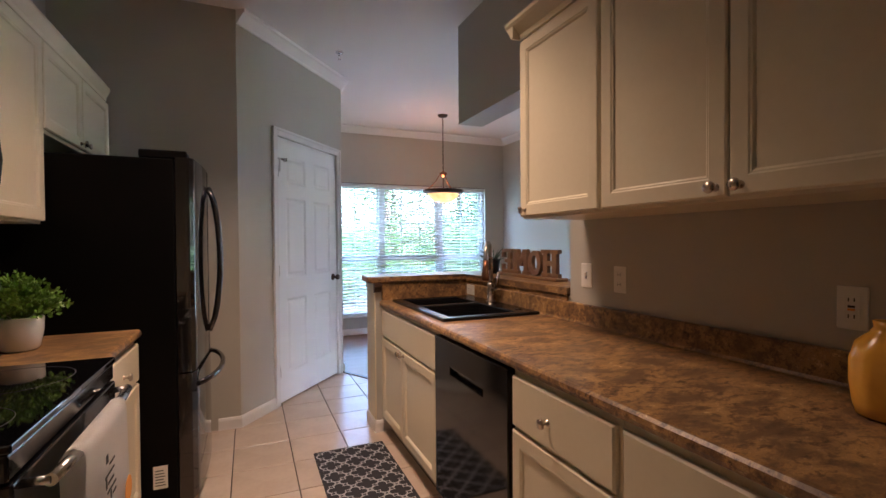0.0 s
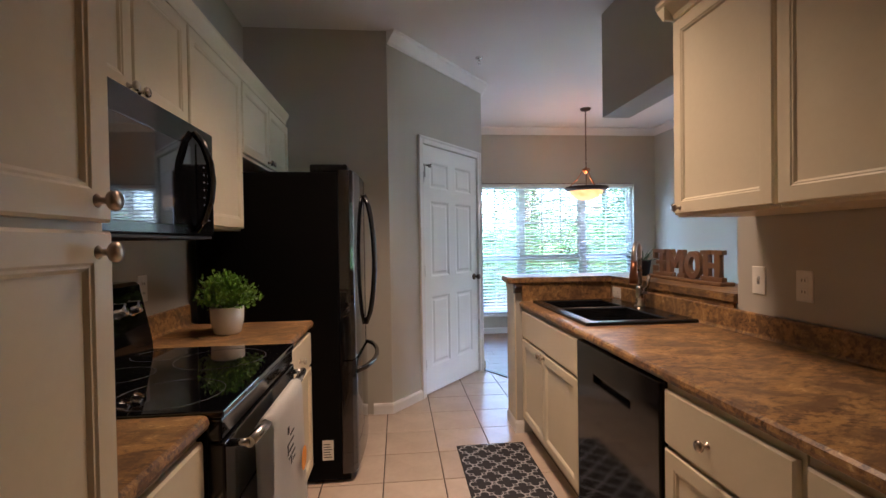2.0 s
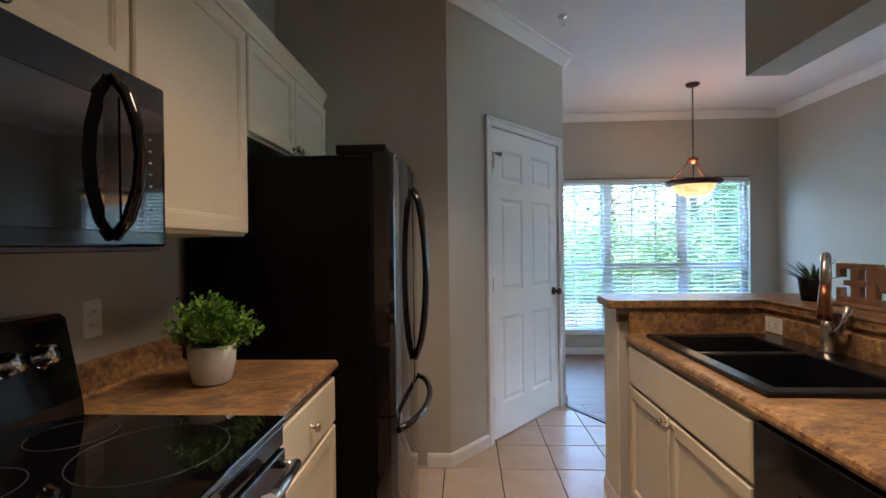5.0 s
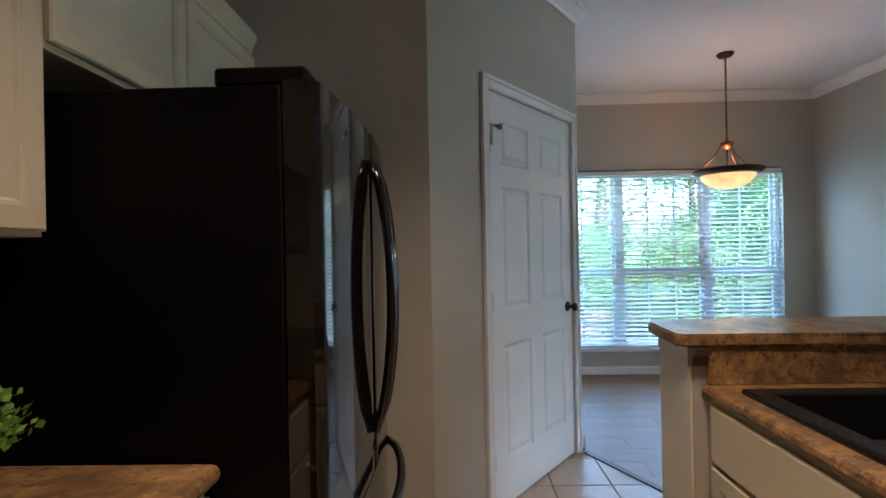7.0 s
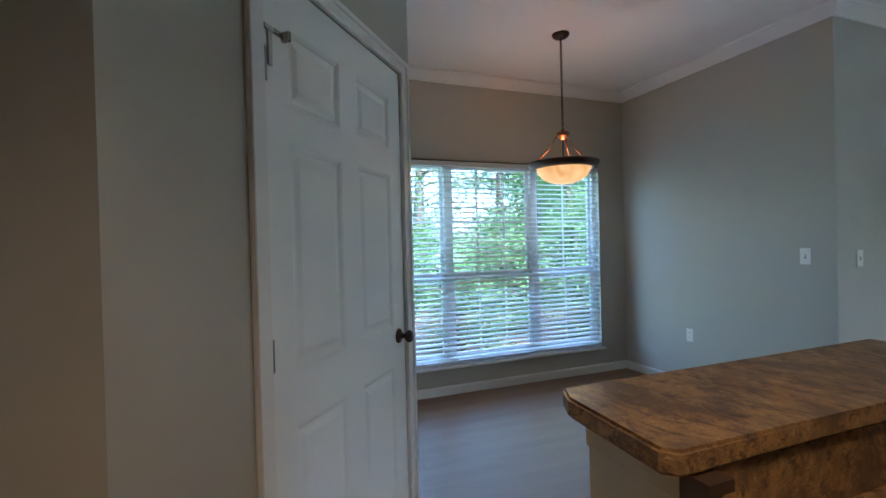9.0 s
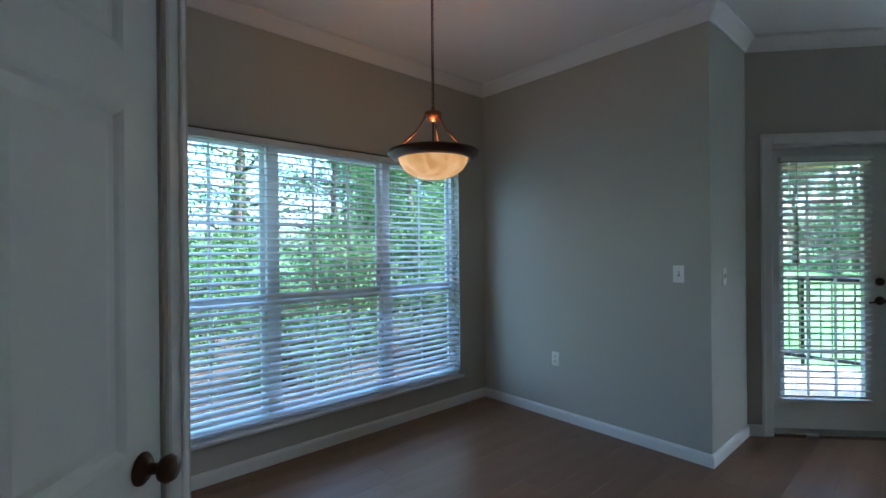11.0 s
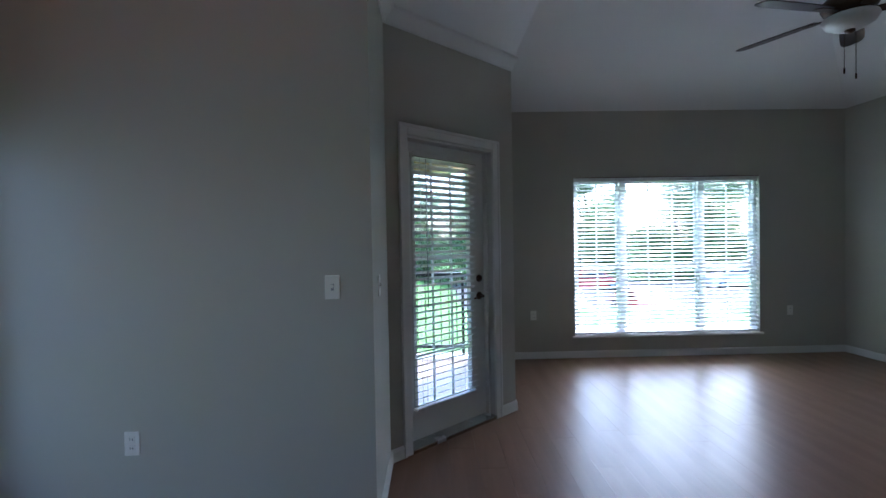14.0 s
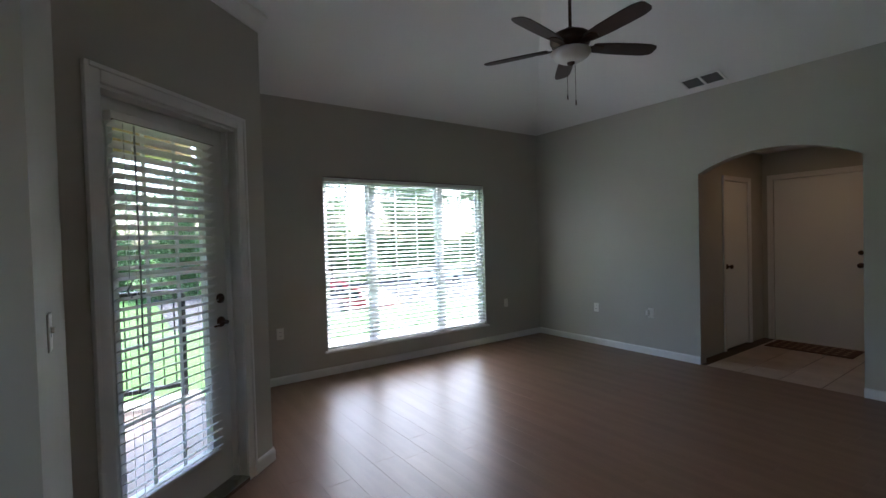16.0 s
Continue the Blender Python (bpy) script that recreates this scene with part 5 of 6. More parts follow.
# yellow vases on the long counter


def vase(x, y, s):
    v = [(0, 0), (0.050, 0), (0.058, 0.004), (0.064, 0.03), (0.070, 0.08), (0.070, 0.13), (0.060, 0.165), (0.036, 0.188), (0.028, 0.200), (0.030, 0.215), (0.026, 0.215), (0.022, 0.2), (0, 0.19)]
    bm = lathe([(r_ * s, z * s) for r_, z in v], 40)
    for w in bm.verts:
        a = math.atan2(w.co.y, w.co.x)
        k = 1 + 0.025 * math.sin(9 * a) * (1 if 0.01 < w.co.z < 0.165 * s else 0)
        w.co.x *= k
        w.co.y *= k
    return single("ceramic_vase", bm, YELLOW, "fluted yellow glazed ceramic vase on the counter", "vase", Matrix.Translation((x, y, 0.9015)), "yellow vases")


vase(1.87, 1.66, 1.0)
vase(1.845, 1.525, 0.72)

# carved word on the bar, read from the living room side
HM = axes((2.235, 3.30, 1.0645), (0, 1, 0), UP)
home = thing("word_sign", "wooden HOME letters on a plank, seen from behind", "sign", HM)
part("plank", bx(bmesh.new(), -0.02, 0.665, 0, 0.018, -0.045, 0.045, 0.004), OAK, home)


def slab_letter(u, w, h, kind):
    bm = bmesh.new()
    y0, y1, s, f = 0.018, 0.018 + h, 0.042, 0.024
    z0, z1 = -0.014, 0.014
    mid = (y0 + y1) / 2
    if kind == "H":
        for c in (u + w * 0.25, u + w * 0.75):
            bx(bm, c - s / 2, c + s / 2, y0, y1, z0, z1, 0.002)
            bx(bm, c - s, c + s, y0, y0 + f, z0 - 0.001, z1 + 0.001, 0.002)
            bx(bm, c - s, c + s, y1 - f, y1, z0 - 0.001, z1 + 0.001, 0.002)
        bx(bm, u + w * 0.25, u + w * 0.75, mid - f * 0.6, mid + f * 0.6, z0 + 0.001, z1 - 0.001)
    elif kind == "E":
        bx(bm, u + 0.02, u + 0.02 + s, y0, y1, z0, z1, 0.002)
        for y in (y0, mid - f / 2, y1 - f):
            bx(bm, u, u + w * (0.72 if y == mid - f / 2 else 1), y, y + f, z0 - 0.001, z1 + 0.001, 0.002)
        bx(bm, u + w - 0.022, u + w, y1 - 0.06, y1 - f, z0, z1)
        bx(bm, u + w - 0.022, u + w, y0 + f, y0 + 0.06, z0, z1)
    elif kind == "O":
        o = arc(0, 0, 1, 0, 360, 28)[:-1]
        for k in range(28):
            a, b = o[k], o[(k + 1) % 28]
            q = [(u + w / 2 + w / 2 * a[0], mid + h / 2 * a[1]), (u + w / 2 + w / 2 * b[0], mid + h / 2 * b[1]), (u + w / 2 + w * 0.22 * b[0], mid + h * 0.30 * b[1]), (u + w / 2 + w * 0.22 * a[0], mid + h * 0.30 * a[1])]
            prism(q, z0, z1, bm)
    else:
        for c in (u + 0.03, u + w - 0.03):
            bx(bm, c - s / 2, c + s / 2, y0, y1, z0, z1, 0.002)
            bx(bm, c - 0.036, c + 0.036, y0, y0 + f, z0 - 0.001, z1 + 0.001, 0.002)
        prism([(u + 0.012, y1), (u + 0.06, y1), (u + w / 2 + 0.012, mid - 0.01), (u + w / 2 - 0.012, mid - 0.03)], z0 + 0.0015, z1 - 0.0015, bm)
        prism([(u + w - 0.06, y1), (u + w - 0.012, y1), (u + w / 2 + 0.012, mid - 0.03), (u + w / 2 - 0.012, mid - 0.01)], z0 + 0.0005, z1 - 0.0005, bm)
    return bm


for kind, u, w in (("H", 0.0, 0.175), ("O", 0.175, 0.14), ("M", 0.318, 0.185), ("E", 0.508, 0.135)):
    part("letter", slab_letter(u, w, 0.165 if kind != "O" else 0.158, kind), OAK, home, "wooden letter " + kind)

# spiky plant on the bar corner
AL = thing("potted_aloe", "small spiky aloe in a dark pot on the bar", "plant", Matrix.Translation((2.23, 4.09, 1.0645)) @ Matrix.Scale(1.15, 4))
part("pot", lathe([(0, 0), (0.038, 0), (0.050, 0.085), (0.054, 0.092), (0.048, 0.092), (0.045, 0.075), (0, 0.075)], 24), IRON, AL)
ab = bmesh.new()
rg = random.Random(9)
for k in range(20):
    a, e = k * 2.4, rg.uniform(0.35, 1.3)
    L = rg.uniform(0.10, 0.15)
    d = Vector((math.cos(a) * math.cos(e), math.sin(a) * math.cos(e), math.sin(e)))
    s = Vector((-math.sin(a), math.cos(a), 0)) * 0.007
    p0, p1, p2 = Vector((0, 0, 0.07)), Vector((0, 0, 0.07)) + d * L * 0.55, Vector((0, 0, 0.07)) + d * L + Vector((0, 0, -0.01))
    up = d.cross(s).normalized() * 0.004
    v = [ab.verts.new(q) for q in (p0 - s, p0 + s, p0 - up, p1 - s * 0.8, p1 + s * 0.8, p1 - up, p2)]
    for q in ((0, 1, 4, 3), (1, 2, 5, 4), (2, 0, 3, 5)):
        ab.faces.new([v[i] for i in q])
    for q in ((3, 4, 6), (4, 5, 6), (5, 3, 6)):
        ab.faces.new([v[i] for i in q])
part("foliage", ab, SPIKE, AL, "pointed green leaves")

# kitchen ceiling light above the aisle, and the sprinkler
kl = thing("ceiling_light", "round flush kitchen ceiling light, lit", "lamp", Matrix.Translation((0.93, 3.15, ZC)))
part("canopy", lathe([(0, 0), (0.17, 0), (0.17, -0.02), (0.165, -0.022), (0, -0.022)], 32), NICKEL, kl)
sp = thing("sprinkler_head", "small ceiling fire sprinkler", "sprinkler", Matrix.Translation((1.302, 5.09, ZC)))
part("escutcheon", lathe([(0, 0), (0.035, 0), (0.034, -0.008), (0.012, -0.012), (0, -0.012)], 20), CHROME, sp)
pb = tube([(0, 0, -0.01), (0, 0, -0.03)], 0.008, 10)
for s in (-1, 1):
    tube([(0, 0, -0.028), (0.014 * s, 0, -0.042), (0, 0, -0.058)], 0.0025, 6, pb)
part("frame", pb, CHROME, sp)
part("deflector", lathe([(0, -0.058), (0.016, -0.060), (0.016, -0.062), (0, -0.062)], 16), CHROME, sp)

# ---- dining corner ----
PX, PY = 2.888, 6.55
pend = thing("pendant_light", "bronze bowl pendant with lit amber glass on a chain", "lamp", Matrix.Translation((PX, PY, 0)))
part("canopy", lathe([(0, ZC), (0.065, ZC), (0.065, ZC - 0.008), (0.052, ZC - 0.026), (0.012, ZC - 0.034), (0, ZC - 0.034)], 28), BRONZE, pend)
ch = bmesh.new()
z, k = ZC - 0.034, 0
while z > 2.21:
    a = []
    for i in range(11):
        t = 2 * math.pi * i / 10
        x, h = 0.008 * math.cos(t), 0.018 * math.sin(t)
        a.append((x, 0, z - 0.016 + h) if k % 2 else (0, x, z - 0.016 + h))
    tube(a, 0.0024, 6, ch, False)
    z -= 0.027
    k += 1
tube([(0.003, 0.003, ZC - 0.03), (-0.004, 0.002, 2.6), (0.004, -0.003, 2.205)], 0.002, 6, ch)
part("chain", ch, BRONZE, pend, "dark link chain with its cord")
part("hub", lathe([(0, 2.235), (0.012, 2.232), (0.014, 2.215), (0.05, 2.205), (0.052, 2.180), (0.03, 2.172), (0.022, 2.150), (0, 2.150)], 24), COPPER, pend, "copper-brown hub")
for i in range(3):
    a = radians(35 + 120 * i)
    part("arm", tube([(0.045 * math.cos(a), 0.045 * math.sin(a), 2.18), (0.10 * math.cos(a), 0.10 * math.sin(a), 2.09), (0.215 * math.cos(a), 0.215 * math.sin(a), 1.979)], 0.0055, 8), COPPER, pend)
part("stem", tube([(0, 0, 2.16), (0, 0, 1.95)], 0.006, 8), BRONZE, pend)
part("rim", lathe([(r_ * 1.03, z_) for r_, z_ in [(0.200, 1.960), (0.215, 1.979), (0.246, 1.981), (0.256, 1.973), (0.250, 1.957), (0.225, 1.937), (0.205, 1.930), (0.198, 1.937), (0.200, 1.960)]], 48), BRONZE, pend, "dark bronze rim")
bowl = part("bowl", lathe([(0.203, 1.940), (0.194, 1.911), (0.170, 1.876), (0.130, 1.846), (0.075, 1.826), (0.03, 1.819), (0, 1.818)], 48), AMBER, pend, "glowing amber alabaster glass")
bowl.visible_shadow = False
for piece in pend.children:
    if piece.name.split(".")[0] in ("hub", "arm", "rim", "bowl", "stem"):
        piece.location.z -= 0.016

DV = lambda y, z: axes((DX, y, z), (0, -1, 0), UP)
plate(DV(5.765, 1.22), "switch", "ivory toggle light switch on the dining wall")
plate(DV(6.735, 0.489), "duplex", "ivory duplex outlet low on the dining wall")
plate(axes((4.60, RY, 1.20), (1, 0, 0), UP), "switch", "ivory toggle light switch beside the patio door")

# ---- living room ----
LV = lambda y, z: axes((LX, y, z), (0, -1, 0), UP)
AW = lambda x, z: axes((x, LY0, z), (-1, 0, 0), UP)
plate(LV(4.08, 0.52), "duplex", "ivory duplex outlet low on the window wall")
plate(LV(4.425, 0.528), "jack", "ivory cable plate low on the window wall")
plate(LV(0.944, 0.52), "duplex", "ivory duplex outlet low on the window wall")
plate(AW(6.58, 0.487), "duplex", "ivory duplex outlet low on the arch wall")
o = plate(AW(5.815, 0.50), "jack", "ivory outlet with a small plug-in adapter")
part("adapter", bx(bmesh.new(), -0.05, -0.012, -0.03, 0.03, 0.006, 0.04, 0.006), PLATE, o)

FXX, FYY = 5.093, 2.523
fan = thing("ceiling_fan", "dark bronze five-blade ceiling fan with a white glass bowl", "ceiling fan", Matrix.Translation((FXX, FYY, 0)))
zf = 2.885
top = vault_z(FXX, FYY)
part("canopy", lathe([(0, top + 0.01), (0.075, top - 0.01), (0.07, top - 0.05), (0.03, top - 0.085), (0, top - 0.085)], 24), BRONZE, fan)
part("downrod", tube([(0, 0, top - 0.05), (0, 0, zf + 0.14)], 0.0125, 12), BRONZE, fan)
part("motor", lathe([(0.02, zf + 0.145), (0.045, zf + 0.136), (0.055, zf + 0.11), (0.132, zf + 0.092), (0.151, zf + 0.075), (0.154, zf + 0.040), (0.140, zf + 0.011), (0.105, zf - 0.007), (0.09, zf - 0.03), (0, zf - 0.03)], 36), BRONZE, fan)
part("light_bowl", lathe([(0.092, zf - 0.028), (0.147, zf - 0.033), (0.151, zf - 0.045), (0.132, zf - 0.078), (0.088, zf - 0.106), (0.035, zf - 0.118), (0, zf - 0.119)], 40), FROST, fan, "white frosted glass bowl")
part("finial", lathe([(0, zf - 0.117), (0.031, zf - 0.118), (0.026, zf - 0.131), (0.011, zf - 0.140), (0, zf - 0.142)], 20), BRONZE, fan)
for x, y, L in ((0.02, 0.02, 0.36), (-0.03, -0.012, 0.41)):
    pc = tube([(x, y, zf - 0.14), (x, y, zf - L)], 0.0018, 6)
    tube([(x, y, zf - L - 0.035), (x, y, zf - L)], 0.005, 8, pc)
    part("pull_chain", pc, BRONZE, fan)


def blade_mesh():
    bm = bmesh.new()
    prof = [(0.176, 0.048), (0.228, 0.056), (0.35, 0.066), (0.526, 0.070), (0.630, 0.067), (0.682, 0.053), (0.698, 0.031)]
    rows = []
    for x, h in prof:
        rows.append([bm.verts.new((x, s * h, zz + s * h * -0.21)) for zz in (0.0, 0.007) for s in (-1, 1)])
    for a, b in zip(rows, rows[1:]):
        for q in ((a[0], a[1], b[1], b[0]), (a[2], b[2], b[3], a[3]), (a[0], b[0], b[2], a[2]), (a[1], a[3], b[3], b[1])):
            bm.faces.new(q)
    bm.faces.new((rows[0][0], rows[0][2], rows[0][3], rows[0][1]))
    bm.faces.new((rows[-1][0], rows[-1][1], rows[-1][3], rows[-1][2]))
    return bm


for k in range(5):
    m = Matrix.Translation((0, 0, zf - 0.002)) @ Matrix.Rotation(radians(315.6 + 72 * k), 4, "Z")
    bl = part("blade", blade_mesh(), FANWOOD, fan, "dark walnut blade", m)
    ib = prism([(0.114, -0.019), (0.193, -0.039), (0.254, -0.035), (0.272, 0.0), (0.254, 0.035), (0.193, 0.039), (0.114, 0.019)], -0.006, -0.0005)
    for v in ib.verts:
        v.co.z += v.co.y * -0.21
    part("blade_iron", ib, BRONZE, bl)

# ceiling vent on the sloping ceiling
VY = 0.464
sl_ = math.atan(SLOPE)
vm = Matrix.Translation((5.09, VY, vault_z(5.09, VY) - 0.008)) @ Matrix.Rotation(sl_, 4, "X")
vent = thing("ceiling_vent", "white two-panel ceiling air register", "vent", vm)
fbm = bmesh.new()
for q in ((-0.20, 0.20, -0.11, -0.085), (-0.20, 0.20, 0.085, 0.11), (-0.20, -0.175, -0.085, 0.085), (0.175, 0.20, -0.085, 0.085), (-0.012, 0.012, -0.085, 0.085)):
    bx(fbm, *q, -0.012, 0.0, 0.003)
part("frame", fbm, TRIM, vent)
part("backing", box(-0.175, 0.175, -0.085, 0.085, 0.003, 0.006), SLOT, vent)
first = None
for i in range(8):
    for c in (-0.0935, 0.0935):
        m = Matrix.Translation((c, -0.07 + 0.02 * i, -0.004)) @ Matrix.Rotation(radians(40), 4, "X")
        if first is None:
            first = part("slat", box(-0.080, 0.080, -0.009, 0.009, -0.0008, 0.0008), mat("grey_register_slat", (0.10, 0.095, 0.09), rough=0.5), vent, "", m)
        else:
            share("slat", first, vent, m)

# door mat in the entry
dmat = thing("door_mat", "brown patterned coir door mat on the entry tiles", "mat", Matrix.Translation((4.30, -1.60, 0)))
part("coir_base", bx(bmesh.new(), 0, 0.85, 0, 0.46, 0.001, 0.012, 0.003), MATM, dmat)
mp_ = bmesh.new()
for i in range(9):
    for j in range(4):
        cx, cy = 0.09 + 0.084 * i, 0.08 + 0.10 * j
        prism([(cx - 0.03, cy), (cx, cy - 0.03), (cx + 0.03, cy), (cx, cy + 0.03)], 0.0121, 0.0132, mp_)
part("pattern", mp_, MATL, dmat, "tan diamonds")

# ---- outdoors ----
GZ = -0.12
DROP = 2.2


def ease(t):
    t = min(max(t, 0.0), 1.0)
    return t * t * (3 - 2 * t)


def ground_z(x, y):
    """The lawn is level by the building and falls towards the parking lot."""
    return GZ - DROP * ease((x - 12.0) / 8.5) * ease((12.0 - y) / 8.0)


gx = [-400, -120, -40, -12, KX0 - 0.12, 2.0, 5.0, LX + 0.155, 8.4, *[10.0 + k for k in range(13)], 26, 34, 50, 90, 180, 400]
gy = [-400, -150, -60, -25, -10, ENY - 0.12, 1.5, 4.0, 6.0, DY + 0.155, *[8.5 + 0.75 * k for k in range(7)], 16, 20, 28, 45, 90, 180, 400]
gb = bmesh.new()
gv = [[gb.verts.new((x, y, ground_z(x, y))) for y in gy] for x in gx]
for i in range(len(gx) - 1):
    for j in range(len(gy) - 1):
        if not (KX0 - 0.2 < gx[i] < LX and ENY - 0.2 < gy[j] < DY):
            gb.faces.new((gv[i][j], gv[i + 1][j], gv[i + 1][j + 1], gv[i][j + 1])).smooth = True
struct("ground", gb, GRASS, "green mown lawn falling towards the parking lot")
struct("planting_bed", prism([(2.2, 8.2), (13.0, 8.2), (15.0, 13.0), (14.0, 27.0), (1.6, 27.0), (3.4, 17.0), (1.9, 12.0)], GZ - 0.05, GZ + 0.012), STRAW, "brown pine straw bed under the trees and shrubs")
struct("patio", prism([(DX + 0.145, RY + 0.145), (C1.x + 0.12, C1.y + 0.12), (EC.x + 0.12, LY1 + 0.165), (8.1, LY1 + 0.165), (8.1, 7.4), (DX + 0.145, 7.4)], GZ - 0.1, -0.03), CONC, "pale concrete patio slab")
struct("patio_soffit", prism([(DX + 0.145, RY + 0.145), (C1.x + 0.12, C1.y + 0.12), (EC.x + 0.12, LY1 + 0.165), (8.2, LY1 + 0.165), (8.2, 7.5), (DX + 0.145, 7.5)], 2.62, 2.74), TAN, "tan boarded patio roof")
struct("patio_beam", box(8.0, 8.2, LY1 + 0.17, 7.5, 2.32, 2.62), TAN)
struct("patio_beam", box(DX + 0.16, 7.99, 7.32, 7.5, 2.32, 2.62), TAN)
ROAD_X = 20.6
struct("parking_lot", box(ROAD_X, 41, -60, 3.6, GZ - DROP - 0.2, GZ - DROP + 0.02), ASPHALT, "pale worn asphalt parking lot")
struct("kerb", box(ROAD_X - 0.18, ROAD_X, -60, 3.6, GZ - DROP - 0.2, GZ - DROP + 0.14, 0.02), CONC, "concrete kerb")

rail = thing("patio_railing", "black iron railing at the edge of the patio", "railing", Matrix.Translation((0, 0, -0.03)))
for y in (4.9, 5.75, 6.6, 7.35):
    part("post", box(7.942, 7.978, y - 0.018, y + 0.018, 0, 1.02, 0.004), IRON, rail)
part("top_rail", box(7.925, 7.995, 4.9, 7.4, 1.02, 1.06, 0.006), IRON, rail)
part("bottom_rail", box(7.94, 7.98, 4.9, 7.4, 0.10, 0.14, 0.004), IRON, rail)
first = None
for i in range(24):
    y = 4.98 + 0.1 * i
    if first is None:
        first = part("baluster", box(-0.006, 0.006, -0.006, 0.006, 0.14, 1.02), IRON, rail, "", Matrix.Translation((7.96, y, 0)))
    else:
        share("baluster", first, rail, Matrix.Translation((7.96, y, 0)))


def tree(seed, height, spread, base, leaves, material, size, name="tree", label="broad green leafy tree"):
    """A tapered trunk with limbs and a ragged crown of many leaf clumps."""
    rg = random.Random(seed)
    root = thing(name, label, "tree" if name == "tree" else "shrub", Matrix.Translation((0, 0, -50)))
    tb_ = bmesh.new()
    r0 = height * 0.018 + 0.03
    lean = Vector((rg.uniform(-0.04, 0.04), rg.uniform(-0.04, 0.04), 1))
    pts = [lean * height * s + Vector((rg.gauss(0, 0.02), rg.gauss(0, 0.02), 0)) * height * s for s in (0, 0.12, 0.3, 0.5, 0.7, 0.88)]
    tube(pts, [r0 * k for k in (1.35, 1.0, 0.85, 0.62, 0.4, 0.15)], 10, tb_)
    clumps = []
    for i in range(22):
        s = base + (0.95 - base) * (i + rg.random()) / 22
        a = i * 2.4 + rg.uniform(-0.4, 0.4)
        reach = spread * (1 - abs((s - base) / (1 - base) - 0.4) * 0.9) * rg.uniform(0.55, 1.1)
        o = lean * height * s
        tip = o + Vector((math.cos(a) * reach, math.sin(a) * reach, reach * rg.uniform(0.0, 0.45)))
        mid = o.lerp(tip, 0.5) + Vector((0, 0, reach * 0.08))
        tube([o, mid, tip], [r0 * 0.35 * (1 - s * 0.6), r0 * 0.2, r0 * 0.06], 6, tb_)
        for f in (0.45, 0.75, 1.0):
            clumps.append((o.lerp(tip, f) + Vector((rg.gauss(0, 0.2), rg.gauss(0, 0.2), rg.gauss(0, 0.15))) * spread * 0.3, spread * rg.uniform(0.16, 0.34)))
    part("trunk", tb_, BARK, root)
    cs_ = []
    for i in range(leaves):
        c, r_ = clumps[rg.randrange(len(clumps))]
        d = Vector((rg.gauss(0, 1), rg.gauss(0, 1), rg.gauss(0, 0.75)))
        cs_.append((c + d * r_ * 0.62, Vector((d.x, d.y, -0.2))))
    leaf_mesh("crown", cs_, size, material, root, rg, 0.6)
    return root


def stand(root, spots):
    rg = random.Random(7)
    for i, (x, y, s) in enumerate(spots):
        m = Matrix.Translation((x, y, ground_z(x, y) - 0.02)) @ Matrix.Rotation(rg.uniform(0, 6.28), 4, "Z")
        if i == 0:
            root.matrix_basis = m @ Matrix.Scale(s, 4)
        else:
            c = copy_thing(root, m)
            c.scale = (s, s, s)
        (root if i == 0 else c)["group"] = "trees round the building"


t1 = tree(11, 8.5, 2.7, 0.14, 24000, LEAF1, 0.095)
stand(t1, [(-1.2, 16.5, 1.0), (13.4, 21.0, 1.1), (44.0, 12.5, 1.15), (44.0, -4.5, 1.2), (43.0, -17.0, 1.2), (2.0, 23.5, 1.15), (-4.5, 19.0, 1.2)])
t2 = tree(23, 7.0, 2.3, 0.08, 24000, LEAF2, 0.085)
stand(t2, [(7.6, 12.6, 0.72), (11.4, 14.5, 0.95), (13.5, 19.5, 1.0), (45.0, 5.5, 1.2), (43.0, -10.5, 1.1), (46.0, 18.0, 1.3), (26.0, 16.5, 0.9), (45.0, -21.0, 1.3), (44.0, 0.5, 1.2)])
t3 = tree(31, 11.0, 3.4, 0.18, 21000, LEAF1, 0.16)
stand(t3, [(-0.5, 27.0, 1.0), (15.5, 27.0, 1.1), (53.0, 10.0, 1.25), (53.0, 0.0, 1.2), (52.0, -12.0, 1.2), (53.0, 21.0, 1.3), (50.0, -24.0, 1.3), (46.0, -33.0, 1.3), (-6.0, 25.0, 1.1), (28.0, 30.0, 1.2)])
t4 = tree(57, 8.0, 2.9, 0.10, 7500, LEAF1, 0.10, label="thin leafy tree with sky showing through its crown")
stand(t4, [(5.4, 18.0, 0.95), (8.9, 18.8, 0.9), (7.2, 23.0, 1.1), (11.0, 17.0, 0.9)])
sh = tree(41, 2.0, 1.25, 0.05, 12000, LEAF1, 0.055, "shrub", "leafy green shrub in the pine straw bed")
stand(sh, [(2.6, 11.6, 0.8), (4.6, 10.4, 0.8), (0.2, 13.0, 0.9), (6.6, 9.9, 0.85), (9.4, 11.2, 1.1), (5.7, 12.8, 1.0), (3.9, 14.2, 0.9), (8.2, 13.6, 1.2), (11.2, 11.8, 1.2), (3.3, 9.5, 0.55), (5.5, 9.2, 0.55), (8.0, 9.6, 0.8), (1.0, 10.8, 0.6), (10.0, 9.4, 0.9)])
hd = tree(43, 3.4, 2.2, 0.04, 9000, LEAF1, 0.13, "shrub", "tall dense green hedge shrub beyond the parking lot")
stand(hd, [(42.0, -34.0 + 4.0 * i, 1.0 + 0.12 * ((i * 7) % 4)) for i in range(12)] + [(27.0 - 2.6 * i, 14.5 + 1.6 * i, 1.1) for i in range(5)])


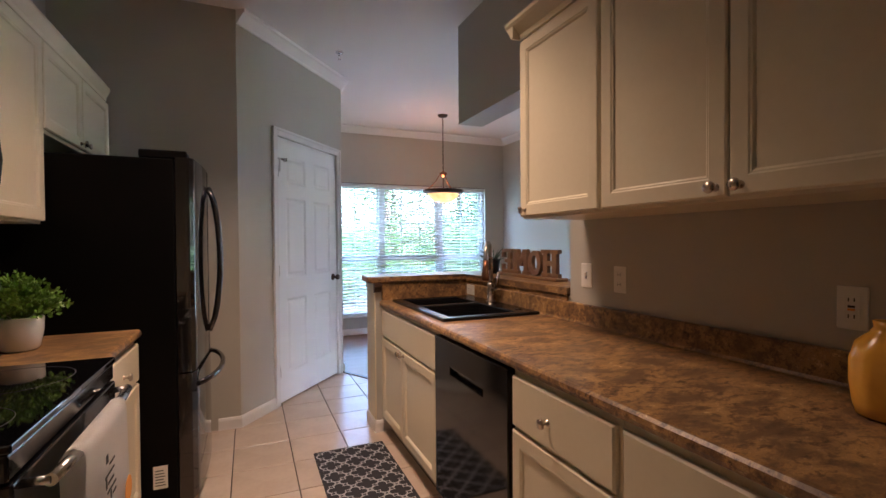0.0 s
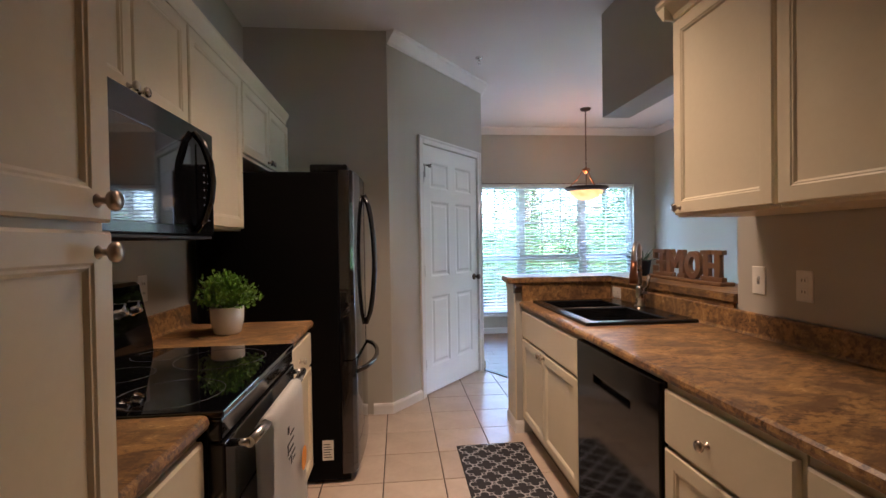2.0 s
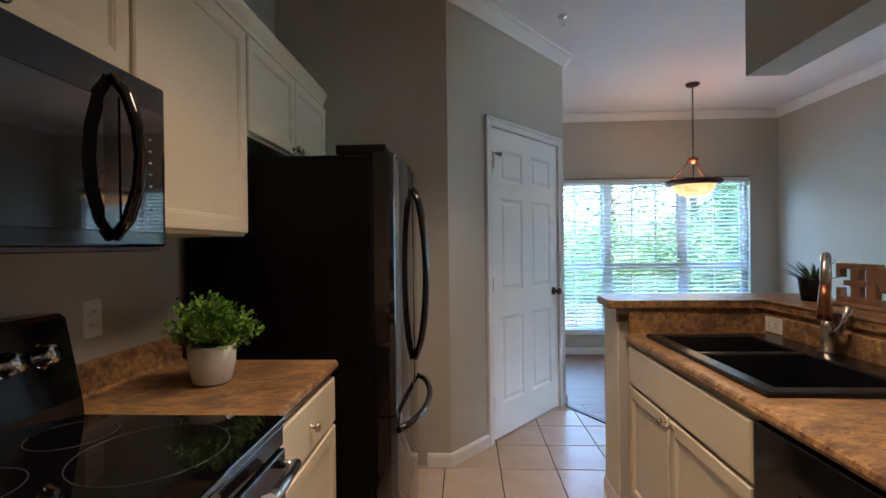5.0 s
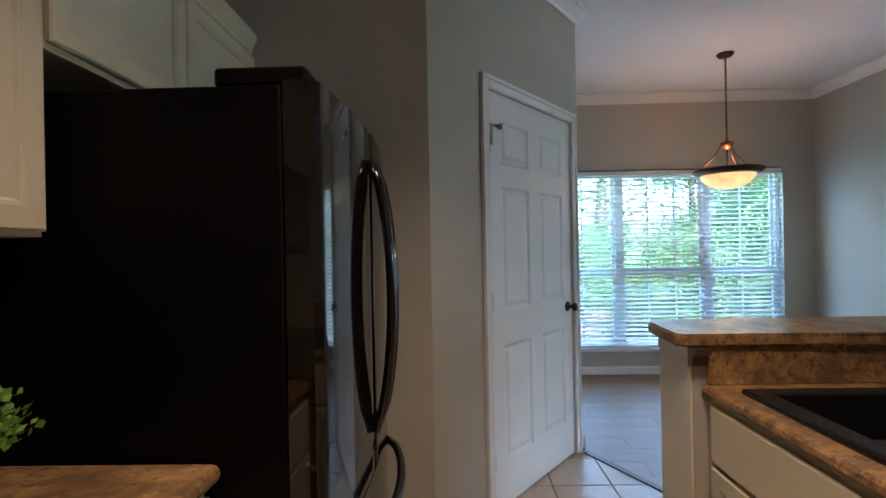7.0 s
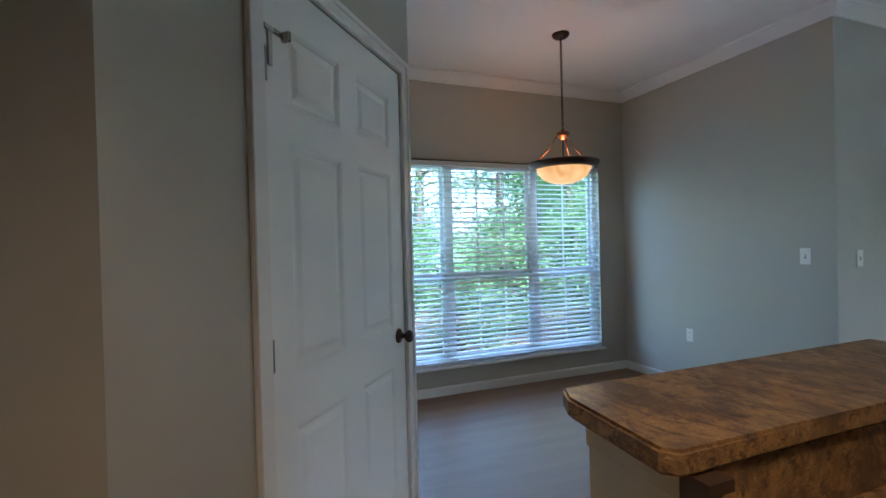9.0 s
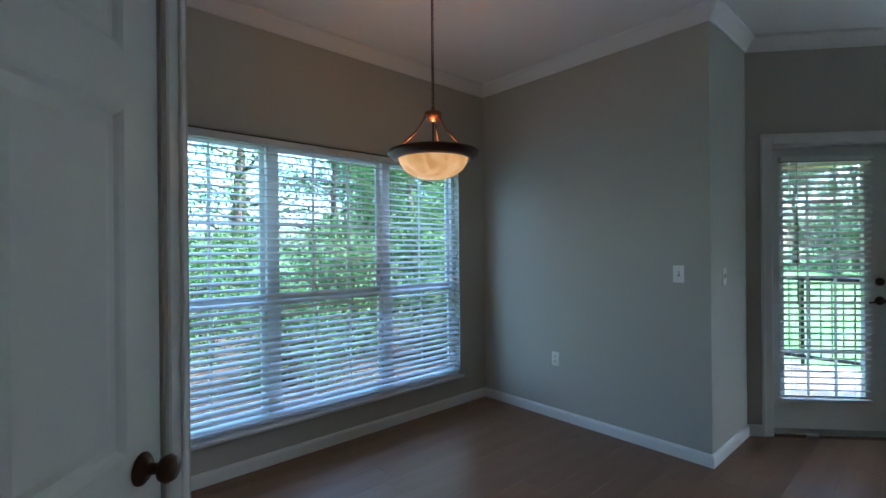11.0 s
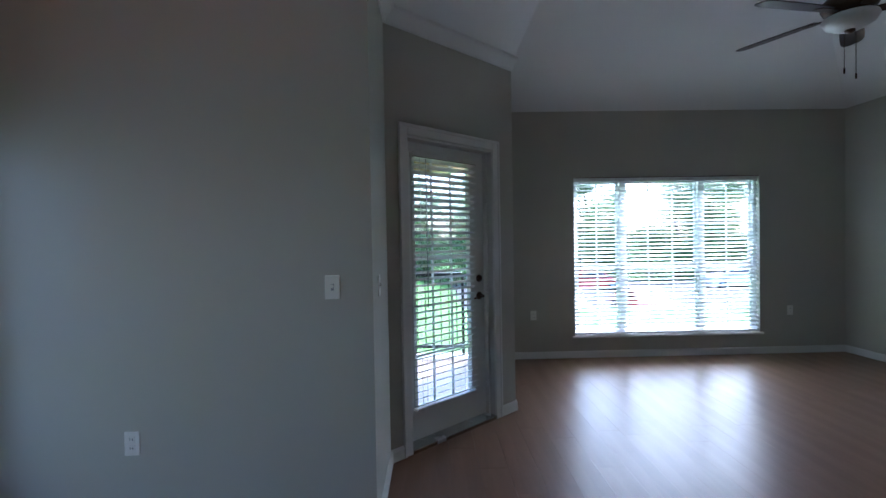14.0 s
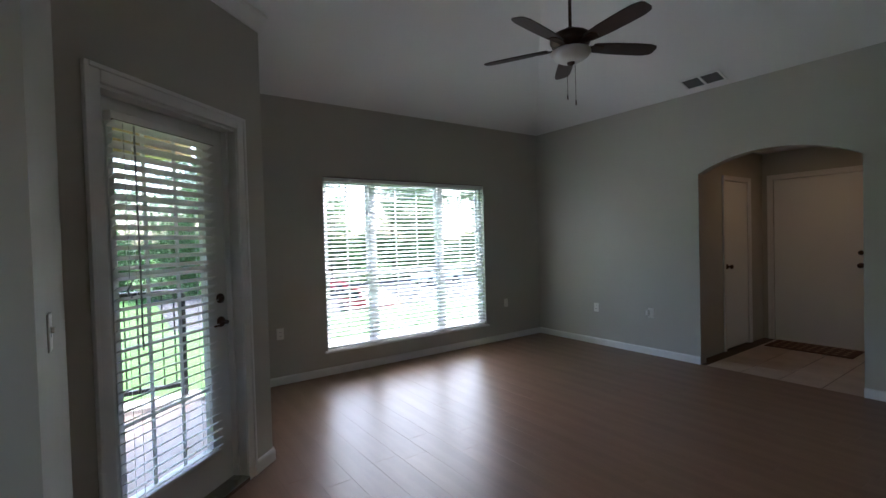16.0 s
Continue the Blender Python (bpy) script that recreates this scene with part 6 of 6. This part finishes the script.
def car(x, y, yaw, paint, label):
    root = thing("parked_car", label, "car", pose(x, y, GZ - DROP + 0.02, 0, 0, yaw), "cars in the parking lot")
    side = [(-2.2, 0.35), (-2.25, 0.62), (-2.1, 0.86), (-1.35, 0.95), (-0.75, 1.38), (0.55, 1.45), (1.35, 1.0), (2.05, 0.88), (2.22, 0.6), (2.18, 0.32)]
    bm = prism(side, -0.86, 0.86)
    for v in bm.verts:
        if v.co.y > 0.98:
            v.co.z *= 0.80
    bmesh.ops.rotate(bm, verts=bm.verts[:], matrix=Matrix.Rotation(radians(90), 3, "X"))
    bmesh.ops.bevel(bm, geom=bm.edges[:], offset=0.05, segments=2, affect="EDGES")
    body = part("body", bm, paint, root)
    for s in (-1, 1):
        w = prism([(-1.15, 1.0), (-0.70, 1.33), (0.50, 1.39), (1.15, 1.02)], 0.0, 0.012)
        bmesh.ops.rotate(w, verts=w.verts[:], matrix=Matrix.Rotation(radians(90), 3, "X"))
        for v in w.verts:
            v.co.y = s * (0.872 - (v.co.z - 1.0) * 0.40) + v.co.y * 0.2
        part("side_window", w, CARG, body)
    for x0, x1, z0, z1 in ((1.30, 0.62, 1.04, 1.42), (-1.30, -0.80, 1.0, 1.36)):
        w = bmesh.new()
        k = 0.02 if x0 > 0 else -0.02
        q = [w.verts.new(c) for c in ((x0 + k, -0.74, z0), (x0 + k, 0.74, z0), (x1 + k, 0.64, z1), (x1 + k, -0.64, z1))]
        w.faces.new(q)
        bmesh.ops.solidify(w, geom=w.faces[:], thickness=0.01)
        part("windscreen", w, CARG, body)
    for wx in (-1.38, 1.36):
        for wy in (-0.8, 0.8):
            wm = Matrix.Translation((wx, wy, 0.33)) @ Matrix.Rotation(radians(90), 4, "X")
            tyre = part("wheel", lathe([(0.20, -0.1), (0.31, -0.1), (0.33, -0.07), (0.33, 0.07), (0.31, 0.1), (0.20, 0.1), (0.20, -0.1)], 24, m=wm), RUBBER, root)
            part("rim", lathe([(0, -0.09), (0.2, -0.085), (0.2, 0.085), (0, 0.09)], 20, m=wm), STEEL, tyre)
    for s in (-0.6, 0.6):
        part("headlight", bx(bmesh.new(), 2.14, 2.215, s - 0.17, s + 0.17, 0.66, 0.78, 0.02), FROST, body)
        part("tail_light", bx(bmesh.new(), -2.25, -2.18, s - 0.15, s + 0.15, 0.68, 0.82, 0.02), CARR, body)
    return root


car(23.4, -0.9, 172, CARW, "white sedan nosed up to the parking lot kerb")
car(34.5, -5.9, 92, CARR, "red sedan at the far side of the parking lot")
car(23.5, -4.6, 175, CARR, "red sedan nosed up to the parking lot kerb")
car(34.8, -16.5, 95, CARW, "white sedan at the far side of the parking lot")


# ---- floors ----
TP = 0.3335


def clip(poly, n, d):
    """The part of a polygon on the side where n . p <= d."""
    out = []
    for a, b in zip(poly, poly[1:] + poly[:1]):
        sa, sb = n[0] * a[0] + n[1] * a[1] - d, n[0] * b[0] + n[1] * b[1] - d
        if sa <= 0:
            out.append(a)
        if sa * sb < 0:
            t = sa / (sa - sb)
            out.append((a[0] + (b[0] - a[0]) * t, a[1] + (b[1] - a[1]) * t))
    return out


T0, T1 = Vector((1.437, 5.70)), Vector((2.30, 4.24))     # line between tiles and planks
td = (T1 - T0).normalized()
TN = (-td.y, td.x) if -td.y > 0 else (td.y, -td.x)
TD = TN[0] * T0.x + TN[1] * T0.y


def piece(poly, z0, z1, b=0.002):
    """One low slab with an eased top edge."""
    bm = bmesh.new()
    cx, cy = sum(p[0] for p in poly) / len(poly), sum(p[1] for p in poly) / len(poly)
    lo = [bm.verts.new((x, y, z0)) for x, y in poly]
    mid = [bm.verts.new((x, y, z1 - b)) for x, y in poly]
    hi = []
    for x, y in poly:
        d = math.hypot(x - cx, y - cy) or 1
        hi.append(bm.verts.new((x - (x - cx) / d * b * 1.4, y - (y - cy) / d * b * 1.4, z1)))
    k = len(poly)
    for r, s in ((lo, mid), (mid, hi)):
        for i in range(k):
            bm.faces.new((r[i], r[(i + 1) % k], s[(i + 1) % k], s[i]))
    bm.faces.new(hi)
    return bm


floor_tile = struct("floor_tile", prism([(KX0, -0.6), (KX2, -0.6), (KX2, 4.3), (1.437, 5.70), (1.437, 5.76), (0.504, 4.64), (KX0, 4.64)], -0.010, -0.004), GROUT, "beige ceramic tile floor with dark grout in the kitchen")
full = None
gap = 0.0032
for i in range(-5, 6):
    for j in range(-16, 6):
        x, y = 0.800 + TP * i, 4.281 + TP * j
        if y < -0.62 or x > KX2 or x + TP < KX0:
            continue
        if (y - 4.64) > 1.2015 * (x + TP - 0.504) + 0.05 or (y > 4.66 and x < 0.2):
            continue
        q = [(x + gap, y + gap), (x + TP - gap, y + gap), (x + TP - gap, y + TP - gap), (x + gap, y + TP - gap)]
        c = clip(q, TN, TD)
        if len(c) < 3:
            continue
        if c == q:
            if full is None:
                h = TP / 2 - gap
                full = part("tile", piece([(-h, -h), (h, -h), (h, h), (-h, h)], -0.004, 0.0), TILE, floor_tile, "", Matrix.Translation((x + TP / 2, y + TP / 2, 0)))
            else:
                share("tile", full, floor_tile, Matrix.Translation((x + TP / 2, y + TP / 2, 0)))
        else:
            cx, cy = sum(p[0] for p in c) / len(c), sum(p[1] for p in c) / len(c)
            part("tile", piece([(p[0] - cx, p[1] - cy) for p in c], -0.004, 0.0), TILE, floor_tile, "", Matrix.Translation((cx, cy, 0)))
entry_floor = struct("floor_entry", box(3.2, ENX, ENY, LY0 - 0.001, -0.010, -0.004), GROUT, "beige ceramic tile floor in the entry")
for i in range(7):
    for j in range(6):
        x, y = 3.2 + TP * i, LY0 - 0.003 - TP * (j + 1)
        if x + TP <= ENX + 0.14 and y > ENY - 0.1:
            share("tile", full, entry_floor, Matrix.Translation((x + TP / 2, y + TP / 2, 0)))
tm = axes((T0.x, T0.y, 0), (td.x, td.y, 0), (-td.y, td.x, 0))
struct("trim_threshold", bx(bmesh.new(), 0.0, 1.15, -0.022, 0.022, -0.003, 0.008, 0.004), STRIP, "dark wood strip between tiles and planks", tm)

floor_wood = struct("floor_wood", prism([(KX2, LY0), (LX, LY0), (LX, DY), (1.437, DY), (1.437, 5.70), (KX2, 4.33)], -0.010, -0.004), GAP, "grey-brown oak plank floor in dining and living rooms")
PWID, PLEN = 0.183, 1.23
rp = random.Random(3)
stock = {}
row, y = 0, LY0
while y < DY:
    w = min(PWID, DY - y)
    x = 1.43 - rp.uniform(0.1, PLEN)
    while x < LX:
        x0, x1 = max(x, 1.437), min(x + PLEN, LX)
        q = [(x0 + 0.0004, y + 0.0004), (x1 - 0.0004, y + 0.0004), (x1 - 0.0004, y + w - 0.0004), (x0 + 0.0004, y + w - 0.0004)]
        x += PLEN
        if x1 - x0 < 0.02:
            continue
        if y < 4.3:
            q = clip(q, (-1, 0), -KX2)
        q = clip(q, (-TN[0], -TN[1]), -TD) if y + w > 4.2 and len(q) > 2 else q
        if len(q) < 3:
            continue
        if x0 > 5.0 and y > 5.7:
            continue
        cx, cy = sum(p[0] for p in q) / len(q), sum(p[1] for p in q) / len(q)
        key = tuple(round(v, 3) for p in q for v in (p[0] - cx, p[1] - cy))
        m = Matrix.Translation((cx, cy, 0))
        if key in stock:
            share("plank", stock[key], floor_wood, m)
        else:
            stock[key] = part("plank", piece([(p[0] - cx, p[1] - cy) for p in q], -0.004, 0.0, 0.0005), WOOD, floor_wood, "", m)
    y += PWID
